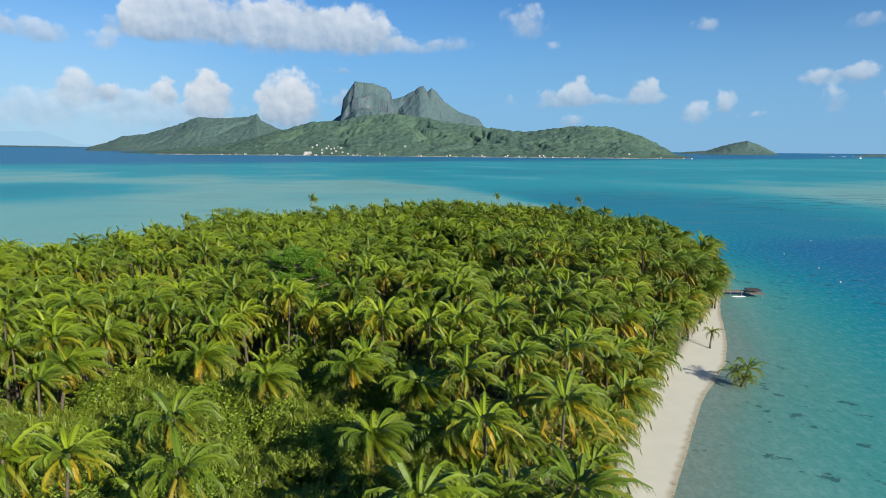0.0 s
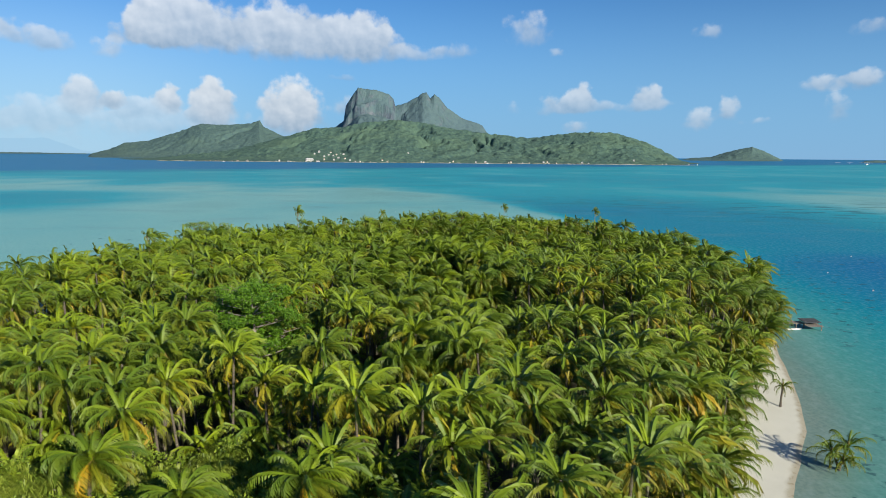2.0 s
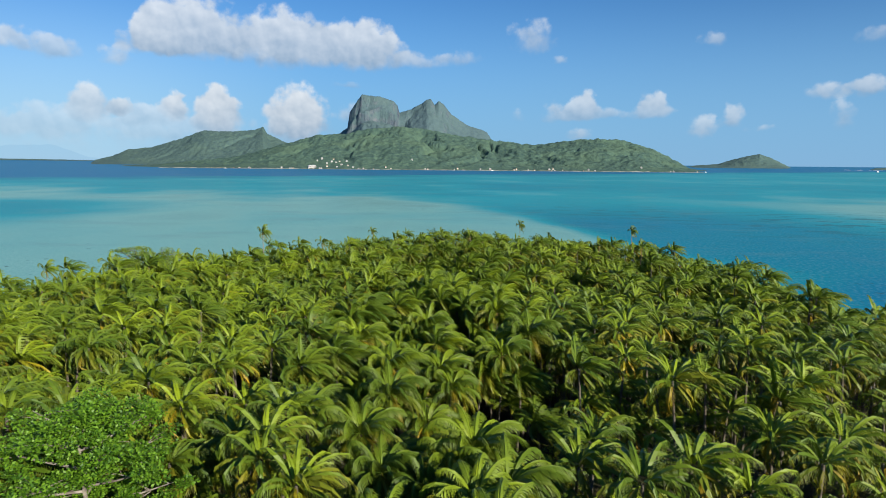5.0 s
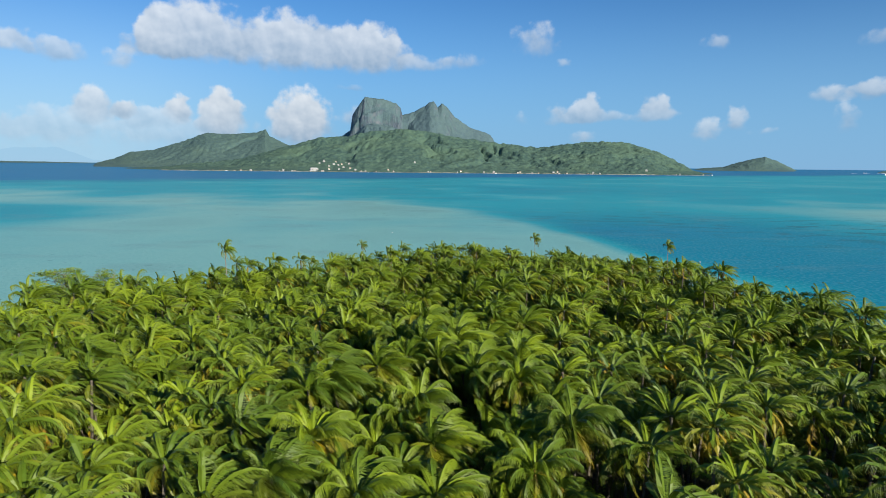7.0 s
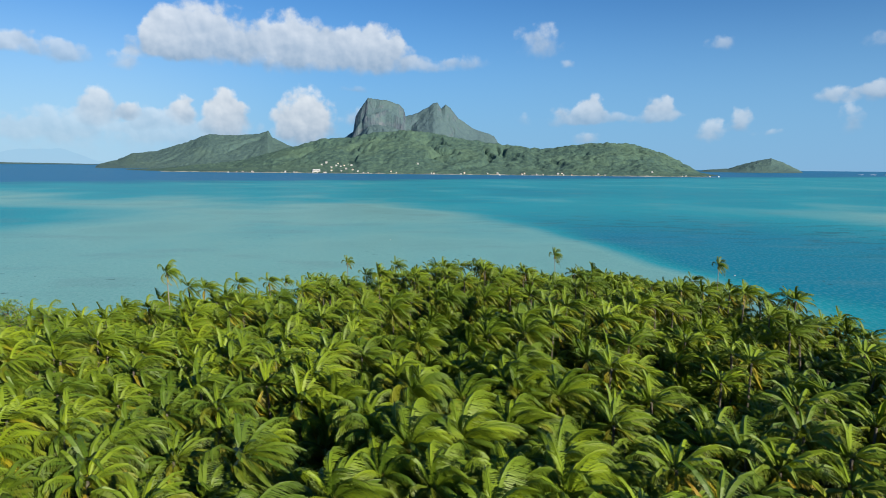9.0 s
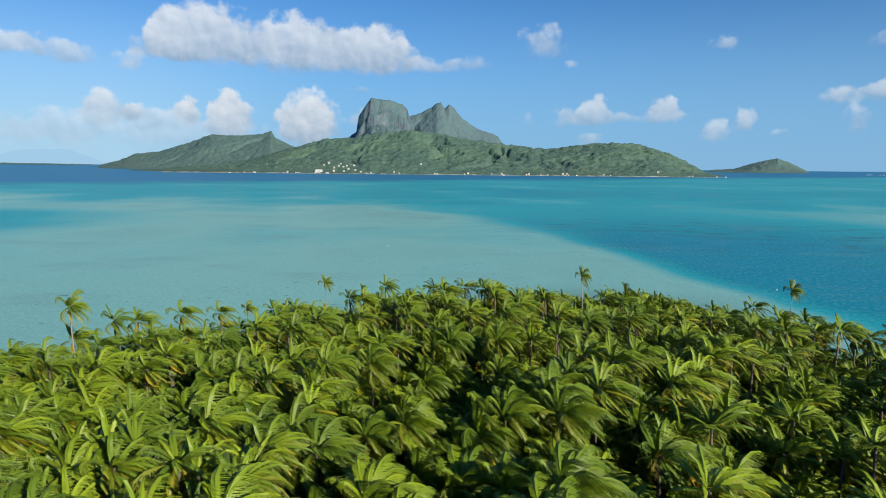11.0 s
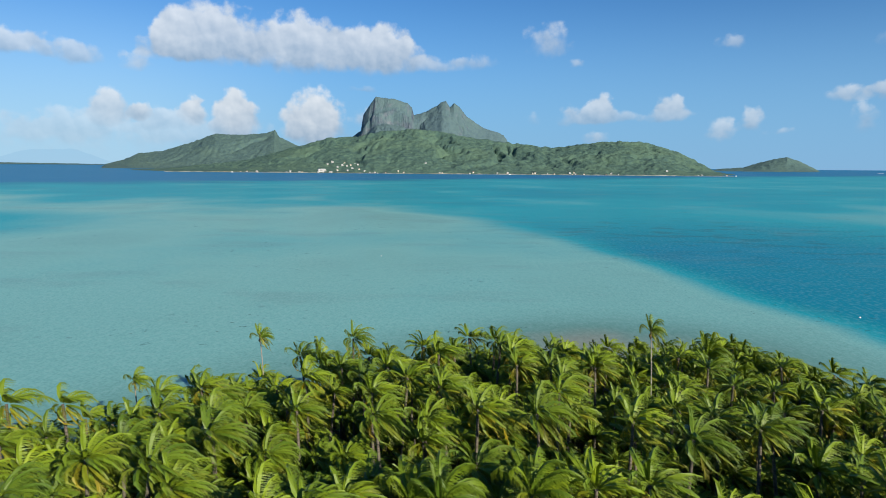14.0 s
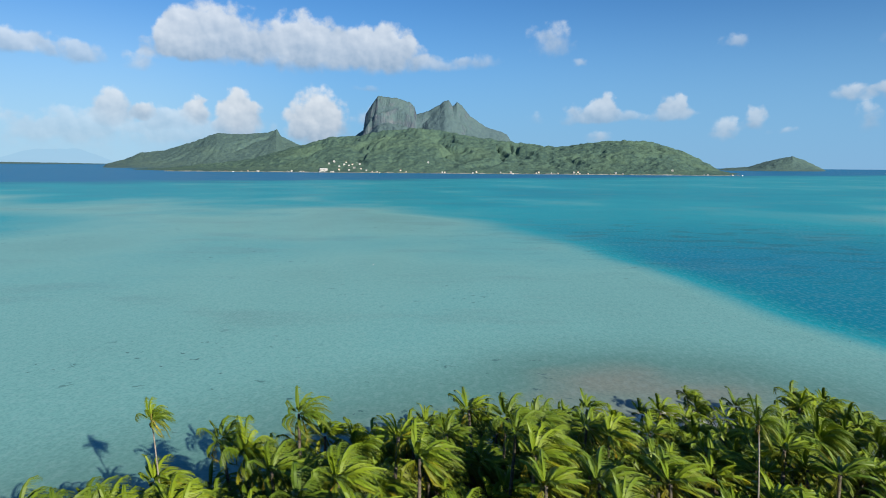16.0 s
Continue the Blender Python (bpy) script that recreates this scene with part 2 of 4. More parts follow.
def frond_look(n):
    old = attr(n, "age")
    tint = attr(n, "tint")
    c = n.add("ShaderNodeValToRGB", {0: old})
    stops = ((0.0, (0.236, 0.312, 0.009)), (0.40, (0.104, 0.170, 0.010)), (0.68, (0.255, 0.238, 0.010)), (0.90, (0.42, 0.25, 0.014)), (1.0, (0.20, 0.09, 0.03)))
    while len(c.color_ramp.elements) < len(stops):
        c.color_ramp.elements.new(0.5)
    for e, (at, col) in zip(c.color_ramp.elements, stops):
        e.position, e.color = at, (*col, 1)
    vary = n.math("ADD", n.add("ShaderNodeObjectInfo").outputs["Random"], tint)
    vary = n.math("FRACT", vary)
    colour = n.mix(n.ramp(vary, 0.0, 1.0, 0.0, 0.9, smooth=False), c.outputs[0], n.mix(0.75, c.outputs[0], (0.024, 0.072, 0.008)))
    blade = n.add("ShaderNodeNewGeometry").outputs["Random Per Island"]
    colour = n.mix(n.ramp(blade, 0.0, 1.0, 0.0, 0.3, smooth=False), colour, n.mix(0.5, colour, (0.22, 0.26, 0.02)))
    face = surface(n, colour, 0.5, spec=0.3)
    back = n.add("ShaderNodeBsdfTranslucent", {0: n.mix(0.5, colour, (0.34, 0.42, 0.01))}).outputs[0]
    return n.add("ShaderNodeMixShader", {0: 0.05, 1: face, 2: back}).outputs[0]


def leaf_look(lo, hi):
    def build(n):
        blade = n.add("ShaderNodeNewGeometry").outputs["Random Per Island"]
        patch = n.noise(where(n), 0.25, 3.0)
        colour = n.mix(n.ramp(n.math("ADD", n.math("MULTIPLY", blade, 0.6), n.math("MULTIPLY", patch, 0.7)), 0.3, 0.9), lo, hi)
        face = surface(n, colour, 0.5, spec=0.4)
        back = n.add("ShaderNodeBsdfTranslucent", {0: colour}).outputs[0]
        return n.add("ShaderNodeMixShader", {0: 0.28, 1: face, 2: back}).outputs[0]
    return build


def bark_look(lo, hi, ring):
    def build(n):
        p = where(n)
        rings = n.noise(n.vec("MULTIPLY", p, (1.0, 1.0, ring)), 2.2, 4.0)
        stain = n.noise(p, 1.1, 4.0)
        return surface(n, n.mix(n.math("MULTIPLY", n.ramp(rings, 0.3, 0.7), n.ramp(stain, 0.2, 0.8, 0.4, 1.0)), lo, hi), 0.9, rings, 0.5, 0.04, 0.2)
    return build


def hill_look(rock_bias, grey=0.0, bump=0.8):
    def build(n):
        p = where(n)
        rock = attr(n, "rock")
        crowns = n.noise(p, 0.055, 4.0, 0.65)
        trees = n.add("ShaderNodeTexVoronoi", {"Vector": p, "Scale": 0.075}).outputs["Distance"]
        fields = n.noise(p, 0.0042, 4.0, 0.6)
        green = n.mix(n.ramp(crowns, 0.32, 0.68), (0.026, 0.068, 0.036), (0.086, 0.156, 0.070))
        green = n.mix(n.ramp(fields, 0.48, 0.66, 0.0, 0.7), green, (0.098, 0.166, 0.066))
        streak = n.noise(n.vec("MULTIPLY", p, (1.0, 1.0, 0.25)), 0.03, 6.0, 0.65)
        # the rock is tinted bluish as well, to imitate distance haze
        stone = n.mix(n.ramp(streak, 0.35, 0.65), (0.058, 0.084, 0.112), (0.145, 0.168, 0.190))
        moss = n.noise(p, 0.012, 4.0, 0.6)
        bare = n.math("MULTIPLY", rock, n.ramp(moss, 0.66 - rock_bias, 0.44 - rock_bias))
        # grey sets how much blue-grey distance haze is painted over the green
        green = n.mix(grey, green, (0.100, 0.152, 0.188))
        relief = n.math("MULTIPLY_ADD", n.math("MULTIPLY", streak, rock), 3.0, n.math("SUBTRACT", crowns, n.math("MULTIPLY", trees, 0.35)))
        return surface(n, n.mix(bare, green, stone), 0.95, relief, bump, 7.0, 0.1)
    return build


def plain_look(colour, other, scale=2.0, rough=0.6, spec=0.4):
    def build(n):
        p = n.add("ShaderNodeTexCoord").outputs["Object"]
        v = n.noise(p, scale, 5.0)
        return surface(n, n.mix(n.ramp(v, 0.3, 0.7), colour, other), rough, n.noise(p, scale * 8, 3.0), 0.2, 0.01, spec)
    return build


M_WATER = material("lagoon_water", water_look)
M_GROUND = material("sand_and_litter", ground_look)
M_FROND = material("palm_frond", frond_look)
M_TRUNK = material("palm_trunk", bark_look((0.07, 0.06, 0.045), (0.22, 0.19, 0.15), 6.0))
M_PALE = material("pale_palm_trunk", bark_look((0.20, 0.18, 0.15), (0.40, 0.37, 0.32), 6.0))
M_BARK = material("grey_bark", bark_look((0.14, 0.12, 0.10), (0.34, 0.31, 0.27), 1.0))
M_DEADWOOD = material("bleached_wood", bark_look((0.30, 0.27, 0.23), (0.55, 0.51, 0.45), 1.0))
M_NUT = material("coconut", plain_look((0.20, 0.17, 0.03), (0.16, 0.09, 0.03), 3.0, 0.5))
M_SHRUB = material("shrub_leaf", leaf_look((0.11, 0.195, 0.018), (0.29, 0.39, 0.04)))
M_TREE = material("broad_leaf", leaf_look((0.05, 0.14, 0.010), (0.17, 0.33, 0.02)))
M_PANDAN = material("pandanus_leaf", leaf_look((0.13, 0.20, 0.018), (0.30, 0.37, 0.05)))
M_FARSAND = material("far_sand", plain_look((0.42, 0.41, 0.34), (0.16, 0.18, 0.12), 0.02, 0.9, 0.2))
# far land: each range has its share of haze put into the colour
M_HILL = material("hazed_forested_hill", hill_look(0.30, 0.32, 0.6))
M_HAZED_CRAG = material("hazed_basalt_crag", hill_look(0.02, 0.72, 0.45))
M_HAZED_FAR = material("hazed_far_land", hill_look(0.22, 0.50, 0.5))
M_WOOD = material("weathered_wood", plain_look((0.16, 0.14, 0.12), (0.30, 0.27, 0.23), 3.0, 0.85, 0.2))
M_THATCH = material("dark_thatch", plain_look((0.045, 0.048, 0.052), (0.085, 0.088, 0.092), 4.0, 0.9, 0.2))
M_WHITE = material("white_paint", plain_look((0.80, 0.79, 0.76), (0.70, 0.69, 0.66), 1.0, 0.4))
M_HOUSE = material("whitewashed_wall", plain_look((0.48, 0.48, 0.46), (0.40, 0.39, 0.37), 0.5, 0.7))
M_CREAM = material("cream_wall", plain_look((0.74, 0.68, 0.58), (0.62, 0.56, 0.47), 0.6, 0.7))
M_ROOFRED = material("rusty_roof", plain_look((0.34, 0.17, 0.11), (0.42, 0.26, 0.18), 0.5, 0.6))
M_ROOFGREY = material("pale_roof", plain_look((0.58, 0.58, 0.57), (0.46, 0.46, 0.45), 0.5, 0.5))
M_DARK = material("dark_opening", plain_look((0.03, 0.035, 0.04), (0.05, 0.05, 0.05), 1.0, 0.3))

# ---- mesh helpers ----


def make_mesh(name, verts, faces, mat, smooth=False, **attrs):
    """faces: an array with one width, or a list of such arrays; attrs: a number for each vertex."""
    me = bpy.data.meshes.new(name)
    verts = np.asarray(verts, dtype=np.float32).reshape(-1, 3)
    faces = [np.asarray(f, dtype=np.int32) for f in (faces if isinstance(faces, (list, tuple)) else [faces]) if len(f)]
    loops = np.concatenate([f.ravel() for f in faces])
    sizes = np.concatenate([np.full(len(f), f.shape[1], dtype=np.int32) for f in faces])
    me.vertices.add(len(verts))
    me.vertices.foreach_set("co", verts.ravel())
    me.loops.add(len(loops))
    me.loops.foreach_set("vertex_index", loops)
    me.polygons.add(len(sizes))
    me.polygons.foreach_set("loop_start", np.concatenate([[0], np.cumsum(sizes)[:-1]]).astype(np.int32))
    me.polygons.foreach_set("use_smooth", np.full(len(sizes), smooth))
    for key, values in attrs.items():
        me.attributes.new(key, "FLOAT", "POINT").data.foreach_set("value", np.asarray(values, dtype=np.float32))
    me.update(calc_edges=True)
    me.materials.append(mat)
    return me


def part(name, data, parent, label=""):
    ob = new(name, data)
    ob.parent = parent
    return tagged(ob, label) if label else ob


def bm_mesh(name, bm, mat):
    me = bpy.data.meshes.new(name)
    bm.to_mesh(me)
    bm.free()
    me.materials.append(mat)
    return me


def box(bm, lo, hi, bevel=0.0):
    made = bmesh.ops.create_cube(bm, size=1.0)["verts"]
    for v in made:
        v.co = Vector([lo[i] + (v.co[i] + 0.5) * (hi[i] - lo[i]) for i in range(3)])
    if bevel:
        bmesh.ops.bevel(bm, geom=list({e for v in made for e in v.link_edges}), offset=bevel, segments=1, affect="EDGES")


def box_mesh(name, lo, hi, mat, bevel=0.0):
    bm = bmesh.new()
    box(bm, lo, hi, bevel)
    return bm_mesh(name, bm, mat)


def grid_faces(rows, cols):
    i = np.arange((rows - 1) * cols).reshape(rows - 1, cols)[:, :-1].ravel()
    return np.stack([i, i + 1, i + cols + 1, i + cols], 1)


def tube(path, radii, sides=6):
    """A tapered tube along a path: its vertices and faces."""
    path, radii = np.asarray(path, float), np.asarray(radii, float)
    way = np.gradient(path, axis=0)
    way /= np.linalg.norm(way, axis=1)[:, None] + 1e-9
    side = np.cross(way, [0.31, 0.95, 0.05])
    side /= np.linalg.norm(side, axis=1)[:, None] + 1e-9
    other = np.cross(way, side)
    a = np.linspace(0, 2 * np.pi, sides, endpoint=False)
    ring = path[:, None] + radii[:, None, None] * (np.cos(a)[None, :, None] * side[:, None] + np.sin(a)[None, :, None] * other[:, None])
    n = len(path)
    k = np.arange(n - 1)[:, None] * sides
    j = np.arange(sides)[None]
    jn = (j + 1) % sides
    return ring.reshape(-1, 3), np.stack([k + j, k + jn, k + sides + jn, k + sides + j], -1).reshape(-1, 4)


def fbm(x, y, octaves=4, seed=0):
    """Smooth value noise on arrays, about -1 to 1."""
    total, amp = np.zeros(np.broadcast(x, y).shape), 0.5
    for o in range(octaves):
        xi, yi = np.floor(x).astype(np.int64), np.floor(y).astype(np.int64)
        fx, fy = x - xi, y - yi
        fx, fy = fx * fx * (3 - 2 * fx), fy * fy * (3 - 2 * fy)

        def h(a, b):
            k = (a * 374761393 + b * 668265263 + (seed + o) * 974634777) & 0x7FFFFFFF
            k = ((k ^ (k >> 13)) * 1274126177) & 0x7FFFFFFF
            return ((k ^ (k >> 16)) & 0xFFFF) / 32767.5 - 1
        total = total + amp * ((h(xi, yi) * (1 - fx) + h(xi + 1, yi) * fx) * (1 - fy) + (h(xi, yi + 1) * (1 - fx) + h(xi + 1, yi + 1) * fx) * fy)
        x, y, amp = x * 2.03 + 11.7, y * 2.03 + 5.3, amp * 0.5
    return total


def step(x, lo, hi):
    t = np.clip((x - lo) / (hi - lo), 0, 1)
    return t * t * (3 - 2 * t)


# ---- the palm islet: outline of the dry land, metres ----
SHORE = np.array([
    (-60, -90), (-30, -30), (0, 20), (23.8, 60), (29, 70), (33.6, 79), (38.6, 88), (41.8, 92.8), (47.2, 101), (51.3, 110), (55.2, 119), (59.8, 132), (69, 154), (70, 180), (66, 206),
    (60, 235), (52, 262), (44, 279), (36, 284), (25, 283), (16, 273), (3, 271), (-8, 264), (-18, 254), (-32, 242), (-50, 225), (-69, 205), (-80, 181), (-90, 150), (-104, 130),
    (-135, 108), (-210, 80), (-270, 20), (-250, -90)], float)


def shore_distance(x, y):
    """Metres inside (plus) or outside (minus) the outline of the islet."""
    a, b = SHORE, np.roll(SHORE, -1, axis=0)
    best, inside = np.full(x.shape, 1e9), np.zeros(x.shape, bool)
    for (ax, ay), (bx, by) in zip(a, b):
        t = np.clip(((x - ax) * (bx - ax) + (y - ay) * (by - ay)) / ((bx - ax) ** 2 + (by - ay) ** 2), 0, 1)
        best = np.minimum(best, np.hypot(x - ax - t * (bx - ax), y - ay - t * (by - ay)))
        cross = ((ay > y) != (by > y)) & (x < (bx - ax) * (y - ay) / (by - ay + 1e-12) + ax)
        inside ^= cross
    return np.where(inside, best, -best)


def beach_width(x, y):
    """How far the bare sand reaches in from the water."""
    right = step(x, 10, 20) * step(y, 140, 126)
    return 1.5 + right * np.interp(y, [50, 80, 97, 113, 131], [4.2, 5.0, 6.0, 5.0, 2.4]) + 5 * step(np.hypot(x - 30, y - 280), 14, 5)


xs = np.concatenate([np.arange(-280, -100, 6.0), np.arange(-100, 90, 1.0)])
ys = np.concatenate([np.arange(-100, 30, 6.0), np.arange(30, 300, 1.0)])
gx, gy = np.meshgrid(xs, ys)
inner = shore_distance(gx, gy) + (0.8 - 0.55 * step(gx, 5, 20) * step(gy, 150, 130)) * fbm(gx / 7, gy / 7, 3, 3)
gz = np.clip(inner * 0.11, -0.5, 0.9) + 0.12 * fbm(gx / 5, gy / 5, 3, 9) * step(inner, 1, 6)
ground = new("ground", make_mesh("ground", np.stack([gx, gy, gz], -1), grid_faces(len(ys), len(xs)), M_GROUND, True,
             inland=step(inner - beach_width(gx, gy), -0.6, 1.6).ravel(), tide=step(inner, 1.1, 0.2).ravel()))
tagged(ground, "low sandy islet with pale beach and dark leaf litter", "ground", kind="structure")

# ---- the lagoon, one sheet out to the horizon ----
xs = np.concatenate([-np.geomspace(5600, 320, 60), np.arange(-310, 320, 5.0), np.geomspace(325, 5600, 60)])
ys = np.concatenate([np.arange(-1500, 0, 60.0), np.arange(0, 640, 4.0), np.geomspace(645, 4990, 170)])
gx, gy = np.meshgrid(xs, ys)
out = -shore_distance(gx, gy)
wob = fbm(gx / 90, gy / 90, 4, 21)
edge = np.interp(gy, [0, 60, 110, 150, 200, 311, 336, 371, 408, 469, 519, 588, 640], [95, 90, 84, 84, 82, 81, 72, 66, 61, 42, 21, -16, -80])
soft_edge = np.interp(gy, [240, 300, 420, 560], [75, 16, 18, 50])
channel = step(gx - edge + 3 * wob, -8 - 0.4 * soft_edge * step(gy, 300, 240), soft_edge) * step(gx + 40 * wob, 330, 170) * step(gy + 60 * wob, 760, 400) * step(gy, -200, 60)
shelf = 0.05 + 0.25 * step(out, 0, 45)
beach_water = step(gx, 0, 40) * step(gy, 272, 225)
shelf = shelf + beach_water * (0.13 * step(out, 1, 12) + 0.13 * step(out, 6, 38))
depth = shelf + 0.5 * channel
depth += 0.22 * step(gy + 120 * wob, 560, 900) * (1 - channel)
depth -= 0.05 * step(gx + 60 * wob, 260, 420) * step(gy, 250, 420) * step(gy, 1500, 900)
# a darker round patch far to the left, coloured through the depth value
depth += 0.34 * np.exp(-(((gx + 325) / 110) ** 2 + ((gy - 480) / 120) ** 2) ** 1.5)
depth += 0.30 * step(gx + 0.12 * gy + 60 * wob, 20, 160) * step(gy, 560, 680) * step(gy, 1250, 980) * 0.3
depth += 0.75 * step(gy + 130 * wob - 0.75 * gx, 1450, 2100)
depth += 0.12 * wob * step(gy, 250, 500)
depth -= (0.085 + 0.11 * fbm(gx / 12, gy / 7, 3, 27)) * np.exp(-(((gx - 27 + 0.3 * (gy - 297)) / 24) ** 2 + ((gy - 297) / 18) ** 2))
rise = 19.0 * (np.clip(gy - 3700, 0, None) / 1290) ** 2
sea = new("water", make_mesh("water", np.stack([gx, gy, rise], -1), grid_faces(len(ys), len(xs)), M_WATER, True, depth=np.clip(depth, 0, 1).ravel(), reef=(step(out, 2, 9) * step(gx, 20, 50) * step(gy, 270, 225)).ravel(),
                              outer_reef=(0.9 * np.exp(-((gx - 250 - 0.5 * (gy - 430)) / 95) ** 2 - ((gy - 450) / 75) ** 2) + 0.5 * np.exp(-((gx - 110 - 0.2 * (gy - 520)) / 85) ** 2 - ((gy - 520) / 90) ** 2)).ravel()))
tagged(sea, "turquoise lagoon water over sand, with deep blue channels", "water", kind="structure")

# ---- far land: ridges seen over the lagoon ----


LAND = []


def ridge_land(name, label, mat, ridge, front, crest, back, base=0.0, spur=0.25, rough=6.0, steep=1.0, cliffs=None, cols=420, rows=90, seed=1):
    """A hill range. ridge: (sideways slope, crest height) pairs along the skyline; front, crest, back: distances of its shore, crest line and far foot."""
    u0 = np.array([r[0] for r in ridge]) 
    top = np.array([r[1] for r in ridge], float)
    u = np.linspace(u0[0], u0[-1], cols)
    d = np.concatenate([np.linspace(front, crest, int(rows * 0.75)), np.linspace(crest, back, rows - int(rows * 0.75) + 1)[1:]])
    gu, gd = np.meshgrid(u, d)
    crest_z = np.interp(gu, u0, top)
    s = np.clip((gd - front) / (crest - front), 0, 1)
    if cliffs is not None:
        # below the crest the teeth and notches of the skyline merge
        span = np.ones(2 * (cols // 34) + 1)
        broad = np.convolve(np.pad(crest_z[0], cols // 34, mode="edge"), span / len(span), mode="valid")
        crest_z = crest_z + (np.minimum(broad, crest_z[0] * 1.25)[None] - crest_z) * step(s, 1.0, 0.82)
    f = s ** steep
    gx, gy = gu * gd, gd
    if cliffs is not None:
        f = cliffs(gu, s, f)
    ravine = np.abs(fbm(gx / 200 + 0.8 * fbm(gx / 260, gy / 260, 3, seed + 5), gy / 520, 4, seed)) * 2.0
    z = crest_z * f * (1 - spur * (1 - np.clip(ravine * 1.6, 0, 1)) * np.sin(np.pi * np.clip(s, 0, 1)) ** 0.8)
    z = z * np.where(gd > crest, np.clip(1 - (gd - crest) / (back - crest), 0, 1) ** 0.8, 1)
    z = z + rough * fbm(gx / 22, gy / 22, 3, seed + 2) * np.clip(z / 25, 0, 1)
    slope = np.hypot(np.gradient(z, axis=0) / np.gradient(gd, axis=0), np.gradient(z, axis=1) / (np.gradient(gu, axis=1) * gd))
    LAND.append((u, d, z + base - 2.0))
    ob = new(name, make_mesh(name, np.stack([gx, gy, z + base - 2.0], -1), grid_faces(len(d), cols), mat, True, rock=step(slope, 1.1, 1.9).ravel()))
    return tagged(ob, label, "mountain", kind="structure")


def crag_cliffs(u, s, f):
    """The western block carries a band of bare cliff between its wooded foot and its mossy cap; the other summit falls in long spurs."""
    wall = step(u, -0.060, -0.084) * step(u, -0.170, -0.150)
    ragged = 0.10 * fbm(u * 60, s * 3, 4, 8) + 0.06 * fbm(u * 150, s * 5, 3, 18)
    face = s + 0.16 * fbm(u * 38, s * 2.5, 4, 33) * step(s, 1.0, 0.7)
    block = 0.62 * step(face, -0.3, 0.88) + 0.18 * step(face + 0.25 * ragged, 0.850, 0.880) + 0.20 * step(s, 0.87, 1.0)
    spurs = fbm(u * 34 + 0.8 * fbm(u * 20, s * 3, 3, 4), s * 2.2, 4, 8)
    slope = 0.25 * s + 0.75 * np.clip(s + 0.30 * spurs * (1 - s) * step(s, 0.0, 0.3), 0, 1) ** 1.9
    return wall * block + (1 - wall) * slope


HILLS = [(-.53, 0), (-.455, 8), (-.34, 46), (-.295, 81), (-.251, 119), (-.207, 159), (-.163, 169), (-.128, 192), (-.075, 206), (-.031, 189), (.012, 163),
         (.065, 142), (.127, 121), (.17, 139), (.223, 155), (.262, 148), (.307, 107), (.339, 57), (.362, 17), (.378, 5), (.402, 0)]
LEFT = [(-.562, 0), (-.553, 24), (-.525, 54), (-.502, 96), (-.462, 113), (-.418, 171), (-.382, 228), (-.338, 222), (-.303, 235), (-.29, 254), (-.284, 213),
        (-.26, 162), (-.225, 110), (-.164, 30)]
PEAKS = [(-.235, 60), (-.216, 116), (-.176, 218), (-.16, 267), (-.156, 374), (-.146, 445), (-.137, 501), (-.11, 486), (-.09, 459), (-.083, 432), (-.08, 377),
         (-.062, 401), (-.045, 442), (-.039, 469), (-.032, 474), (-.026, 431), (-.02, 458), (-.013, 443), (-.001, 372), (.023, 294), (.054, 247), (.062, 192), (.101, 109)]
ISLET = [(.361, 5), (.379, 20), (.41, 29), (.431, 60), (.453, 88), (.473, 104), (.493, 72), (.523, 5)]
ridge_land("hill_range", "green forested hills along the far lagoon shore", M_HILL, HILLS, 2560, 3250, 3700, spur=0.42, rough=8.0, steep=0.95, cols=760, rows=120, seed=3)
ridge_land("hill_range", "long grassy green ridge behind the forested hills", M_HAZED_FAR, LEFT, 3750, 4350, 4700, spur=0.18, rough=6.0, steep=0.9, cols=360, rows=80, seed=14)
ridge_land("mountain", "steep basalt mountain with two cliff-sided summits", M_HAZED_CRAG, PEAKS, 3700, 4650, 4900, spur=0.12, rough=7.0, cliffs=crag_cliffs, cols=520, rows=170, seed=25)
ridge_land("islet_hill", "small wooded islet beyond the green hills", M_HAZED_FAR, ISLET, 4420, 4700, 4900, base=5.5, spur=0.25, rough=5.0, cols=160, rows=50, seed=31)
ridge_land("far_shore", "low wooded reef islet on the horizon", M_HAZED_FAR, [(-.9, 16), (-.75, 18), (-.69, 14), (-.64, 13), (-.56, 8), (-.55, 0)], 4780, 4860, 4930, base=13.0, rough=4.0, cols=200, rows=16, seed=41)
ridge_land("far_shore", "low wooded reef islet on the horizon", M_HAZED_FAR, [(.64, 0), (.65, 14), (.665, 18), (.70, 15), (.78, 17), (.9, 15)], 4250, 4330, 4420, base=3.5, rough=4.0, cols=160, rows=16, seed=43)

# a thin pale beach along the far shore
us = np.linspace(-.45, .385, 900)
near_d = 2556 + 4 * fbm(us * 90, us * 0, 3, 5)
crest = np.clip(1.5 + 2.2 * fbm(us * 160, us * 0 + 3, 3, 6), 0.15, 3.0)
strip = np.concatenate([np.stack([us * near_d, near_d, 0 * us - 0.4], 1), np.stack([us * (near_d + 9), near_d + 9, crest], 1), np.stack([us * (near_d + 22), near_d + 22, crest + 0.3], 1)])
tagged(new("far_beach", make_mesh("far_beach", strip, grid_faces(3, len(us)), M_FARSAND, True)), "thin pale beach along the foot of the far hills", "beach", kind="structure")

# ---- coconut palms ----
WIND = np.array([0.95, 0.30, 0.0])


